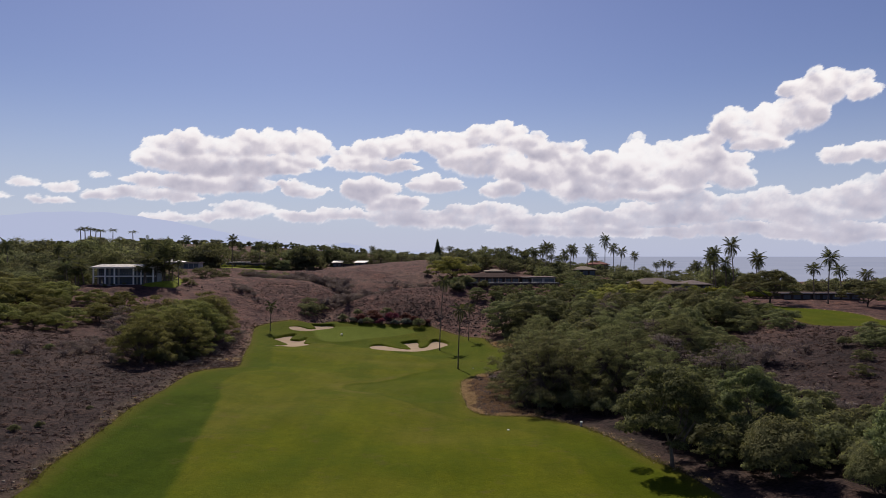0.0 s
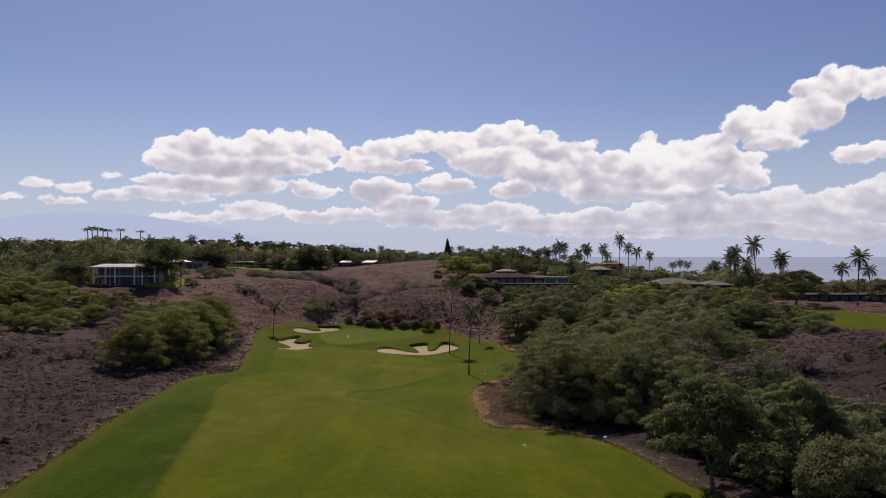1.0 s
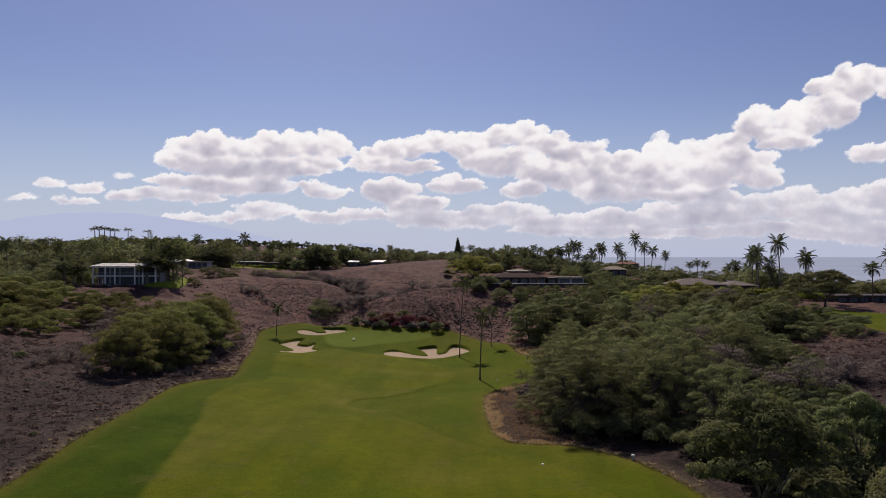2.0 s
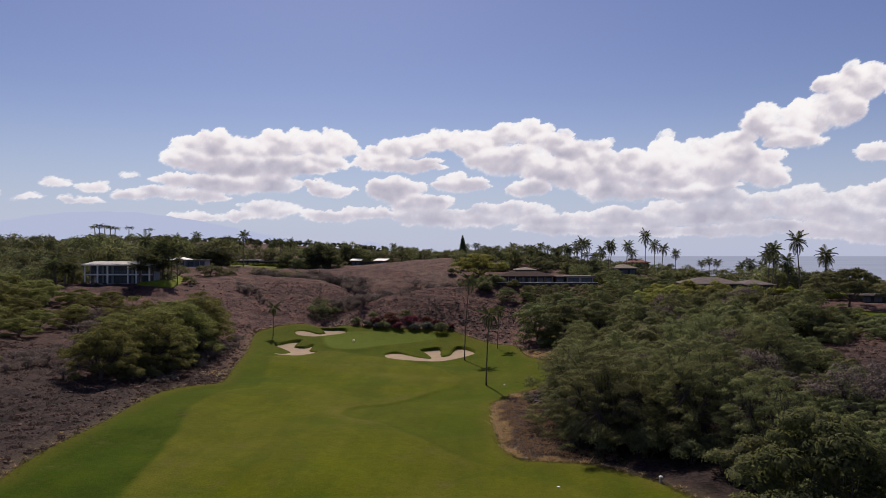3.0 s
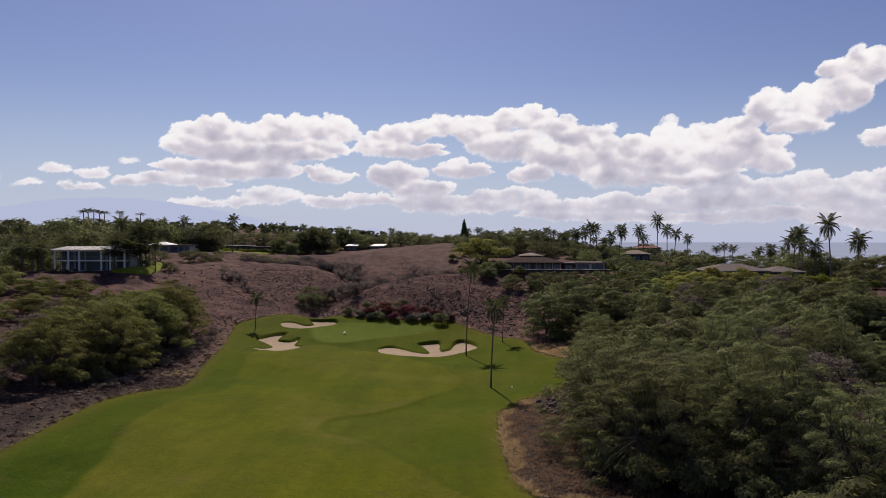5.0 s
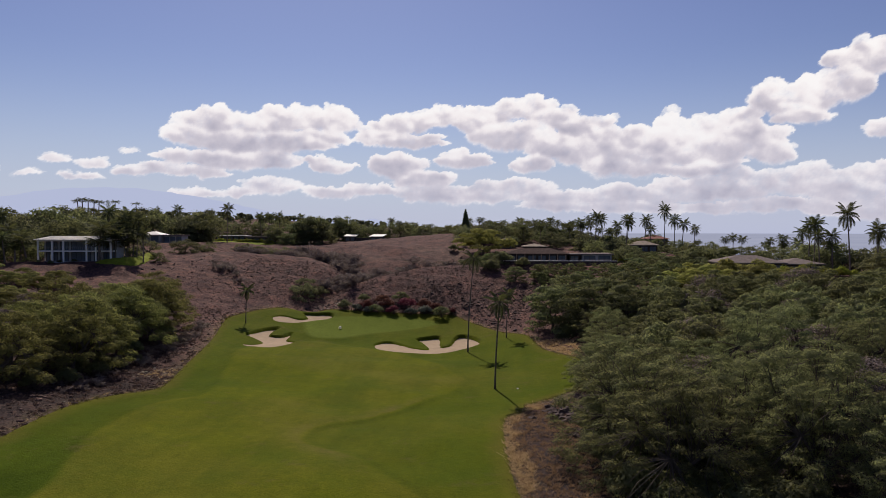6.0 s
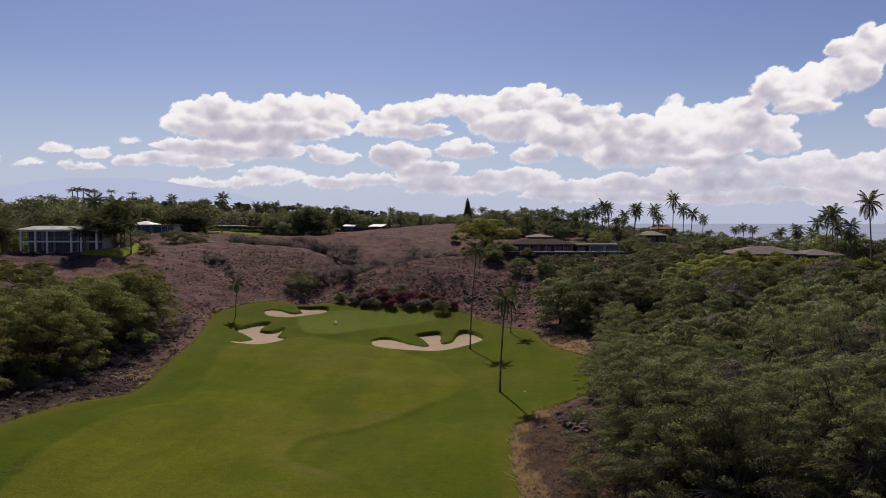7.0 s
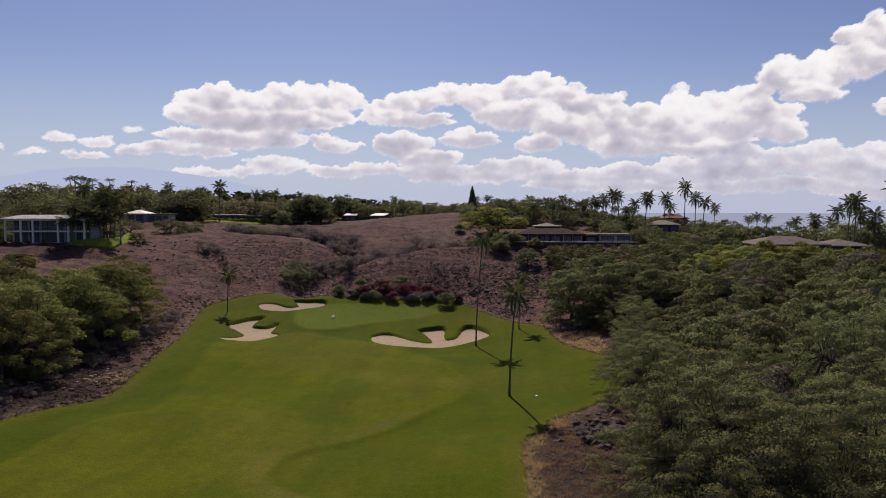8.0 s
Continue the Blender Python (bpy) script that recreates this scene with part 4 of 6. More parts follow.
scatter(DARK_TREES, [(16.5, 197, 1.2), (22, 192, 1.1), (27, 198, 1.15), (22, 207, 1.1), (33, 204, 1.0), (31, 190, 1.0), (11, 240, 0.55)], "dark trees by the green", 3)

GREY_TREES = [acacia("leafless_acacia", 146 + k, 7.6, 5.0, 2600, 0.3, LEAF_DRY, "grey half-leafless acacia among green ones", clump=1.5, n_clumps=56, twigs=5) for k in range(2)]
scatter(GREY_TREES, [(40, 172, 1.0), (33, 150, 1.0), (47, 190, 0.95), (60, 178, 1.0), (24, 128, 0.95), (38, 128, 1.0), (52, 160, 0.9), (36, 112, 0.9), (43, 104, 0.85), (-72, 150, 0.8), (-80, 170, 0.8)], "leafless acacias", 31)

# Broad-leaved trees at the turf's edge.
BROAD = [acacia("broadleaf_tree", 150 + k, 10.4, 4.7, 21000, 0.30, LEAF_BROAD, "broad-leaved tree with a grey trunk at the turf's edge", clump=1.1, n_clumps=84, trunk_r=0.2, flat=0.8, droop=0.32, bark=BARK_PALE, dome=0.42) for k in range(2)]
scatter(BROAD, [(23.8, 70.3, 1.0), (41, 57, 0.9), (46, 66, 0.75), (34.5, 76, 0.8), (28.5, 80, 0.8)], "broad-leaved trees at the turf's edge", 4)
ROUND_BUSH = shrub("broadleaf_bush", 152, 6.2, 4.9, 15000, 0.27, LEAF_PALE, "big round pale-leaved bush at the turf's edge")
put(ROUND_BUSH, [(33.2, 66.0, 1.0), (39.0, 60.5, 0.7)], "round bushes at the turf's edge", seed=5)
SCRUB_TREES = [acacia("scrub_tree", 155 + k, 4.2, 3.6, 4200, 0.34, LEAF_ACACIA, "low olive-green thorny scrub tree", clump=1.0, n_clumps=34, trunk_r=0.12) for k in range(2)]
scatter(SCRUB_TREES, fill([(28, 62), (27, 78), (36, 84), (38, 96), (46, 92), (56, 80), (66, 66), (50, 50)], 6.4, 0.4, 0.8, 5, 2.0), "scrub trees of the east slope", 15)
EAST_SCRUB = [acacia("scrub_tree", 157 + k, 4.6, 4.2, 5200, 0.33, (LEAF_ACACIA, LEAF_DARK)[k], "low dense scrub tree on the east slope", clump=1.1, n_clumps=40, trunk_r=0.13, droop=0.8) for k in range(2)]
scatter(EAST_SCRUB, fill([(31, 84), (36, 97), (44, 117), (50, 141), (56, 142), (52, 120), (45, 98), (40, 84)], 4.8, 0.5, 0.9, 47) + fill([(62, 146), (70, 142), (79, 156), (80, 176), (74, 184), (66, 166)], 5.4, 0.6, 0.95, 43) + [(73.5, 117, 0.7), (75.5, 121, 0.85), (78, 116, 0.75), (80, 127, 0.7), (66, 108, 0.4), (61, 100, 0.4)], "scrub trees of the east slope", 44)

# West of the fairway.
west_near = [(x, y, q * (1.3 if y > 143 else 1.0)) for x, y, q in fill([(-54, 125), (-52.5, 140), (-55, 160), (-58.5, 182), (-66, 182), (-68, 165), (-63, 140), (-58, 125)], 7.0, 0.88, 1.1, 6, 5.0)]
WEST_ACACIAS = [acacia("acacia_tree", 160 + k, 8.4, 5.4, 22000, 0.20, LEAF_WEST, "rounded feathery green acacia on the dry slope", clump=0.95, n_clumps=120, droop=0.4, twigs=1, dome=0.5, flat=0.66, shell=0.5) for k in range(3)]
scatter(WEST_ACACIAS, west_near, "acacias west of the fairway", 5)
west_upper = [(x, y, q * (0.66 if x > -106 and y > 150 else 1.0)) for x, y, q in fill([(-86, 152), (-84, 185), (-94, 203), (-140, 205), (-155, 150), (-100, 138)], 8.6, 0.8, 1.08, 7)]
scatter([acacia("acacia_tree", 170 + k, 6.6, 6.0, 9000, 0.40, LEAF_WEST, "wide feathery acacia on the upper slope", clump=1.6, n_clumps=44, fine=False) for k in range(3)], west_upper, "acacias of the upper slope", 6)

# The far treeline.
rng = np.random.RandomState(7)
# Olive leaf, greyed so that distance haze sits in its colour.
LEAF_FAR = leaf_material("hazy_olive_leaf", (0.118, 0.130, 0.076), (0.172, 0.184, 0.106), 0.6)
FAR_GREEN = [acacia("far_tree", 180 + k, 9.0, 6.6, 2900, 0.66, (LEAF_FAR, LEAF_ACACIA, LEAF_FAR, LEAF_ACACIA, LEAF_FAR)[k], "rounded olive-green tree of the far treeline", clump=1.9, n_clumps=60, fine=False, droop=0.95, flat=0.75) for k in range(5)]
rows = fill([(-150, 222), (-128, 222), (-124, 246), (-95, 250), (-97, 262), (-122, 272), (-124, 284), (-122, 300), (-104, 300), (-92, 330), (-140, 348), (-215, 330), (-215, 240)], 20.0, 0.6, 0.9, 8)
rows += fill([(-235, 335), (-122, 350), (-118, 366), (-85, 362), (-80, 372), (-84, 410), (-240, 415)], 27.0, 0.5, 0.8, 9)
rows += fill([(-88, 352), (-66, 352), (-64, 372), (22, 352), (26, 395), (-90, 410)], 25.0, 0.5, 0.8, 10)
rows += fill([(8, 300), (20, 278), (56, 278), (54, 298), (66, 312), (90, 345), (80, 395), (25, 395)], 14.5, 0.42, 0.7, 11)
rows += fill([(68, 250), (84, 246), (110, 246), (185, 235), (200, 300), (150, 380), (90, 360), (72, 300)], 19.0, 0.36, 0.58, 12)
rows += fill([(-180, 205), (-124, 208), (-122.5, 228), (-128, 252), (-180, 255)], 10.5, 0.65, 0.9, 15)
rows += fill([(100, 222), (140, 221), (160, 214), (210, 206), (215, 300), (120, 262), (100, 240)], 11.5, 0.5, 0.75, 14)
rows = [q for q in rows if not (-122 < q[0] < -84 and 296 < q[1] < 364) and not (-70 < q[0] < -38 and 350 < q[1] < 376)]
# Those that stand out on the skyline: x, y, size.
CREST_WEST = [
    (-150.97, 270, 1.31), (-149.1, 275, 1.33), (-146.94, 280, 1.47), (-147.84, 290, 1.5), (-135.71, 280, 1.41),
    (-127.1, 275, 1.41), (-130.32, 290, 1.31), (-130.01, 300, 1.31), (-130.24, 310, 1.32), (-125.37, 312, 1.28),
    (-122.56, 318, 1.26), (-118.98, 322, 1.34), (-114.97, 328, 1.5), (-113, 335, 1.46), (-122.48, 372, 1.05),
    (-118.25, 378, 0.9), (-114.13, 385, 0.77), (-107.37, 385, 0.82), (-99.06, 380, 0.97), (-90.1, 372, 1.07),
    (-134.63, 258, 1.07), (-141.43, 258, 1.02), (-127.86, 258, 1.12), (-125.37, 262, 1.03),
]
CREST_MID = [
    (-57.15, 374, 1.01), (-53.03, 380, 0.89), (-48.05, 385, 0.71), (-41.57, 382, 0.83), (-36.64, 380, 0.97),
    (-31.13, 382, 0.72), (-24.47, 380, 0.69), (-17.75, 375, 0.61), (-11.73, 370, 0.63), (-3.7, 362, 0.63),
    (3.41, 352, 0.66), (8.98, 345, 0.67), (14.19, 345, 0.76), (19.61, 345, 0.87), (24.35, 340, 0.77),
    (28.56, 338, 0.78), (33.03, 330, 0.77), (38.65, 325, 0.78), (-27.3, 368, 0.4), (-13.38, 362, 0.4),
    (-42.1, 376, 0.48),
]
CREST_EAST = [
    (42.66, 318, 0.74), (47.71, 318, 0.71), (51.33, 316, 0.67), (58.38, 325, 0.54), (65.99, 335, 0.68),
    (78.42, 345, 0.74), (83.51, 340, 0.75), (77.92, 305, 0.66), (70.02, 272, 0.78), (95.78, 335, 0.69),
    (101.06, 335, 0.71), (106.32, 335, 0.73), (112.64, 335, 0.7), (113.16, 322, 0.75), (109.79, 302, 0.8),
    (109.48, 292, 0.88), (106.25, 277, 0.99), (105.06, 267, 1.04), (106.22, 262, 1.02), (107.18, 257, 1),
    (109.68, 255, 1.01), (114.75, 255, 0.99), (122.97, 260, 1),
]
CREST_EDGE = [
    (-202.44, 290, 1.48), (-196.7, 290, 1.47), (-187.32, 285, 1.46), (-181.71, 285, 1.46), (-179.55, 290, 1.44),
    (-167.2, 280, 1.41), (-164.96, 285, 1.5), (-163.37, 262, 1.16), (-156.24, 262, 1.1), (-216.76, 420, 1),
    (-209.99, 420, 0.96), (-204.87, 430, 0.82), (-189.14, 430, 0.8), (-190.09, 420, 0.81), (-209.83, 400, 1.02),
    (-165.01, 400, 0.95),
]
CREST_DARK = [
    (-113.97, 322, 1.18), (-108.55, 318, 1.15), (-113.73, 316, 0.95), (-80.46, 354, 1.31), (-75.81, 352, 1.44),
    (-72.47, 355, 1.48), (-67.44, 350, 1.27), (-69.25, 380, 1.01), (-64.05, 379, 1.29), (-60.34, 380, 1.06),
    (-86.96, 345, 0.88), (-80.81, 340, 0.75), (50.74, 318, 0.65), (75.3, 350, 0.89),
]
rows += fill([(-8, 318), (4, 300), (58, 306), (68, 322), (78, 352), (30, 356), (-8, 356)], 8.2, 0.38, 0.66, 41) + fill([(66, 306), (92, 300), (96, 330), (74, 338)], 8.0, 0.4, 0.62, 42)
rows = [q for q in rows if not (-1 < q[0] < 26 and 268 < q[1] < 309)]
scatter(FAR_GREEN, rows + CREST_WEST + CREST_MID + CREST_EAST + CREST_EDGE, "trees of the far treeline", 8)


def far_woods(rows, mat):
    """Woods beyond the treeline, past counting: crowns only as many small clumps."""
    r = np.random.RandomState(17)
    c, q = [], []
    for x, y, s in rows:
        z = at(x, y)
        for _ in range(12):
            c.append((x + r.normal() * 2.6 * s, y + r.normal() * 2.6 * s, z + s * r.uniform(1.5, 7.5)))
            q.append(2.0 * s)
    v, f, soft_n = leaves(r, c, q, len(rows) * 800, 0.95, 0.55, 0.8, 0.2)
    return tagged(new("far_woods", crown_mesh("far_woods", v, f, mat, soft_n)), "dense green woods on the far rise", "woods", kind="stuff")


far_woods(fill([(-340, 420), (-90, 415), (30, 400), (60, 400), (40, 450), (-120, 540), (-340, 540)], 15, 0.35, 0.55, 13), LEAF_FAR)

BIG_DARK = [acacia("mango_tree", 190 + k, 9.0, 5.0, 5200, 0.55, LEAF_DARK, "tall dark round-crowned tree behind the houses", clump=1.7, n_clumps=60, fine=False, droop=0.9, flat=0.8) for k in range(2)]
scatter(BIG_DARK, CREST_DARK, "dark trees behind the houses", 16)
UMBRELLA = acacia("umbrella_acacia", 195, 7.0, 7.4, 15000, 0.4, LEAF_BRIGHT, "wide flat-topped light green acacia on the hill", clump=1.5, n_clumps=80, droop=0.5)
put(UMBRELLA, [(2.6, 283, 1.35)], seed=3)
BRIGHT_TREES = acacia("light_green_tree", 196, 5.5, 5.0, 5500, 0.45, LEAF_BRIGHT, "low light green tree near the houses", clump=1.4, n_clumps=40)
put(acacia("spreading_acacia", 198, 10.5, 9.5, 16000, 0.4, LEAF_ACACIA, "spreading acacia with a dark forked trunk near the far turf", clump=1.6, n_clumps=60, droop=0.3), [(94.0, 200.0, 1.0), (119.3, 195.1, 0.8)], "spreading acacias near the far turf", seed=6)
put(BRIGHT_TREES, [(46, 214, 0.9), (50, 208, 1.0), (54, 212, 1.1), (57, 205, 1.0), (59, 214, 1.15), (63, 208, 1.0), (66, 213, 0.95), (70, 205, 0.85), (52, 218, 1.0)], "light green trees near the houses", seed=4)

# Green gardens round the houses of the east rise.
garden = fill([(39, 250), (60, 246), (63, 296), (54, 300), (40, 280)], 5.2, 0.3, 0.5, 21) + fill([(8, 252), (12, 256), (8, 275), (0, 278), (0, 262)], 5.5, 0.3, 0.5, 22) + fill([(16, 226), (58, 220), (60, 248), (40, 255), (22, 254), (16, 246)], 6.2, 0.4, 0.62, 23) + [(62, 244, 0.95), (57, 242, 0.8), (70, 246, 0.85), (80, 246, 0.8), (106, 232, 0.6), (112, 226, 0.7), (118, 222, 0.6), (-97.5, 240, 0.5), (-99.5, 238, 0.45), (-122, 232, 0.5), (-125, 236, 0.6), (-90, 240, 0.4)]
garden = [(x, y, min(q, (27.9 - 11.6 * y / 262 - at(x, y)) / 8.8) if 10 < x * 262 / y < 46 and y < 262 else q) for x, y, q in garden]
garden = [q for q in garden if q[2] > 0.12]
GARDEN = [acacia("garden_tree", 197 + k, 8.0, 6.0, 2300, 0.75, (LEAF_BROAD, LEAF_ACACIA, LEAF_DARK)[k], "low dense green garden tree beside a house", clump=1.6, n_clumps=44, fine=False, droop=0.9) for k in range(3)]
scatter(GARDEN, garden, "garden trees of the east rise", 18)

# Palms: x, y, height of the crown.
PALMS_EAST = [
    (1.1, 350, 6.6), (8.1, 340, 5), (25.3, 350, 7), (29.4, 355, 7.4), (31.3, 345, 8.3), (36, 330, 7.4),
    (40.7, 320, 9.5), (44.7, 310, 12.5), (48.8, 318, 11.7), (53.7, 299, 11.9), (66, 323, 12.6), (69.9, 330, 9.4),
    (77.2, 336, 17.1), (82.5, 340, 13.9), (86.9, 345, 12.9), (104.8, 386, 12.6), (105.5, 348, 7.7), (110.8, 352, 8.7),
    (112.8, 348, 8.2), (128.5, 364, 7.5), (109.8, 300, 7.3), (109, 290, 8.7), (109.4, 285, 11.8), (100.2, 262, 13.7),
    (100, 258, 14.3), (97.8, 250, 11.1), (103.2, 255, 8),
]
PALMS_WEST = [
    (-105.5, 243, 13.8), (-98.9, 240, 12.7), (-94.6, 237, 11.1), (-91.2, 234, 8.3), (-97.6, 231, 7.9), (-144.6, 356, 10.8),
    (-134.5, 353, 12.1), (-103, 330, 14), (-96.7, 356, 11.2), (-95.4, 362, 11.3), (-88.1, 356, 11.5), (-120.9, 400, 5.7),
    (-89.8, 400, 9.4), (-2.5, 360, 6.2), (5.1, 365, 5.7), (12.6, 360, 6.1), (17.3, 370, 6), (20.6, 365, 7.6),
    (23, 350, 6), (36.4, 360, 8.2), (42, 350, 8.1), (47.9, 345, 10.2), (46.8, 330, 8.7), (-42.5, 400, 8.1),
    (-31.8, 410, 5.6), (-23.2, 400, 5.1),
]
PALMS_EDGE = [
    (102.4, 252, 11), (109.9, 300, 9.5), (125.5, 350, 8.1), (98, 234.4, 16.4), (108, 240, 12.8), (112, 246, 11.4),
    (-159.8, 250, 12.3), (-138.3, 245, 11.5), (-128.5, 300, 8.7), (113.7, 205, 13.6), (123.5, 215, 9.2), (113.2, 212, 9.5),
    (124.2, 205, 8.6), (-124.2, 225, 7.3), (-141.4, 235, 7.1),
]
ROYAL_PALMS = [
    (-266.6, 500, 11.7), (-263.5, 500, 12.4), (-259.8, 500, 11.5), (-256, 500, 11), (-252.6, 500, 10.2), (-263.8, 542, 11.4),
    (-247.8, 542, 9.7),
]
pr = np.random.RandomState(45)
PALMS_RISE = [(x, y, 27.4 + pr.uniform(-2.2, 1.0) - at(x, y)) for x, y in zip(pr.uniform(2, 60, 34), pr.uniform(312, 358, 34))]
FAR_PALMS = [far_palm("coconut_palm", 200 + k, 12.0, "slender coconut palm on the far skyline") for k in range(5)]
for k, (x, y, h) in enumerate(PALMS_EAST + PALMS_WEST + PALMS_EDGE + PALMS_RISE):
    ob = FAR_PALMS[k % 5]
    s = h / 12.0
    w = min(1.08, max(0.95, s))
    m = pose(x, y, at(x, y) - 0.1, 0, 0, (k * 77) % 360) @ Matrix.Diagonal((w, w, s, 1))
    if k < 5:
        ob.matrix_world = m
        tagged(ob, group="coconut palms of the skyline")
    else:
        copy_thing(ob, Matrix()).matrix_world = m
royal = far_palm("royal_palm", 220, 16.0, "tall royal palm above the treeline", 18, 3.2, 12, 0.3, True)
tagged(royal, group="royal palms")
for k, (x, y, h) in enumerate(ROYAL_PALMS):
    m = pose(x, y, at(x, y), 0, 0, k * 50) @ Matrix.Diagonal((1.5, 1.5, h / 16.0, 1))
    if k == 0:
        royal.matrix_world = m
    else:
        copy_thing(royal, Matrix()).matrix_world = m

clump_rows = [(-100.5, 228.0, 9.5), (-99.0, 227.0, 6.0), (-98.2, 230.5, 8.0), (-100.5, 236, 10.5), (-98.5, 235, 8.0), (-97.4, 237.5, 9.5), (-96.6, 235, 6.0), (-99.6, 233.8, 5.2), (-96.2, 238, 6.5), (-98, 240, 11.0), (-121, 229, 6.5), (-124, 231, 8.0), (-127, 229, 7.0), (-130, 233, 9.0), (-122.5, 226.5, 5.0)]
for k, (x, y, h) in enumerate(clump_rows):
    m = pose(x, y, at(x, y) - 0.1, 0, 0, k * 61) @ Matrix.Diagonal((1.45, 1.45, h * 0.95 / 12.0, 1))
    copy_thing(FAR_PALMS[k % 5], Matrix()).matrix_world = m

for seed, x, y, h, lean, n, size in ((231, -1.6, 188.6, 19.0, (1.2, 0.4), 20, 3.3), (232, 2.9, 151.0, 13.4, (0.5, -5.0), 18, 2.7), (233, 6.6, 198.2, 9.5, (0.5, 0.2), 13, 2.3), (234, -50.7, 198.3, 7.2, (0.3, 0), 13, 2.4)):
    ob = palm("coconut_palm", seed, h, lean, "tall slender coconut palm on the turf beside the green" if h > 10 else "young thin coconut palm beside the green", n, size, 20, 0.15 if h > 10 else 0.11, 1.25, 0.62)
    ob.matrix_world = pose(x, y, at(x, y), 0, 0, 0)

# A pointed conifer on the skyline.
def conifer(x, y, tall):
    rng = np.random.RandomState(240)
    root = empty("conifer")
    piece("trunk", *tube([(0, 0, -0.3), (0, 0, tall * 0.5), (0, 0, tall)], [0.3, 0.2, 0.05], 6), BARK, root)
    c = [(0.35 * (1 - t) * math.cos(k * 2.4), 0.35 * (1 - t) * math.sin(k * 2.4), tall * (0.08 + 0.9 * t)) for k, t in enumerate(np.linspace(0, 1, 26))]
    r = [1.9 * (1 - t) ** 0.8 + 0.3 for t in np.linspace(0, 1, 26)]
    v, f, soft_n = leaves(rng, c, r, 5000, 0.6, 0.28, 0.6, 0.3)
    ob = new("crown", crown_mesh("crown", v, f, LEAF_DARK, soft_n))
    ob.parent = root
    root.matrix_world = pose(x, y, at(x, y))
    return tagged(root, "dark pointed conifer on the skyline", "conifer")


conifer(-4.4, 341, 10.6)

# Shrubs behind the green.
bush_rows = [(-33, 222.0, LEAF_DARK, 1.5, 2.2), (-30, 220.8, LEAF_SILVER, 1.2, 1.6), (-27.5, 222.2, LEAF_RUST, 1.7, 2.4), (-25, 219.9, LEAF_DARK, 1.5, 2.0), (-22.4, 222.5, LEAF_RUST, 1.7, 2.4), (-20.4, 219.4, LEAF_RED, 1.5, 2.0), (-17.2, 222.5, LEAF_RED, 2.0, 3.2), (-16.0, 219.2, LEAF_SILVER, 1.3, 1.8), (-12.6, 219.8, LEAF_SILVER, 1.5, 1.9), (-13.2, 223.2, LEAF_RUST, 1.6, 2.2), (-8.6, 217.6, LEAF_DARK, 2.0, 2.6), (-29.0, 226.0, LEAF_ACACIA, 1.6, 2.6), (-24.0, 225.5, LEAF_RUST, 1.6, 2.4), (-19.5, 226.5, LEAF_ACACIA, 1.7, 2.4), (-6.0, 219.5, LEAF_RUST, 1.1, 1.4), (-27.0, 219.6, LEAF_SILVER, 1.0, 1.4), (-10.0, 221.5, LEAF_RUST, 1.5, 2.0)]
kinds = {LEAF_SILVER: ("silver_shrub", "silvery grey-green shrub at the back of the green"), LEAF_DARK: ("round_shrub", "dark rounded shrub at the back of the green"), LEAF_RUST: ("russet_shrub", "russet-leaved shrub at the back of the green"), LEAF_RED: ("bougainvillea", "magenta flowering bougainvillea at the back of the green"), LEAF_ACACIA: ("green_shrub", "loose green shrub at the back of the green")}
for k, (x, y, mat, w, h) in enumerate(bush_rows):
    ob = shrub(kinds[mat][0], 250 + k, h * 1.1, w * 1.45, 2200, 0.27, mat, kinds[mat][1])
    tagged(ob, group="shrubs behind the green")
    ob.matrix_world = pose(x, y, at(x, y))

# Dry bushes and low scrub on the slopes.
SCRUB = [shrub("scrub_bush", 280 + k, 2.4, 2.2, 1500, 0.33, LEAF_ACACIA, "low olive-green scrub bush on the dry slope") for k in range(3)]
HILL_SCRUB = [acacia("hill_scrub_tree", 286 + k, 4.0, 4.2, 5200, 0.3, LEAF_FAR, "loose round olive-green scrub tree on the dry hill", clump=1.1, n_clumps=44, trunk_r=0.12, droop=0.9, flat=0.75) for k in range(2)]
scatter(HILL_SCRUB, [(-94, 268, 1.15), (-89, 272, 0.9), (-84, 303, 1.2), (-79, 300, 1.1), (-75, 296, 0.9), (-72, 302, 0.9), (-46.5, 231, 0.95), (-44, 236, 0.8), (-47.5, 238, 0.7), (-89, 306, 0.8), (-3, 258, 0.7), (4, 250, 0.8), (8, 258, 0.9)], "scrub trees of the hill", 33)
scatter(SCRUB, [(-8, 292, 1.1), (-4, 299, 0.7), (4, 248, 1.5), (8, 256, 1.7), (0, 262, 1.4), (14, 254, 1.3), (70, 120, 0.8), (-74, 128, 0.6), (-74, 118, 0.5), (-119, 226.5, 0.5), (-116, 226, 0.4), (-113, 226.8, 0.5), (-110, 226, 0.45), (-106.5, 226.6, 0.5), (-45, 76, 0.3), (-46, 73, 0.35), (-48, 68, 0.3), (-43.5, 84, 0.25)], "scrub bushes of the slopes", 9)
UNDER = [shrub("understory_shrub", 276 + k, 3.0, 2.4, 1900, 0.3, LEAF_ACACIA, "loose olive-green shrub under the acacias at the grove's edge") for k in range(2)]
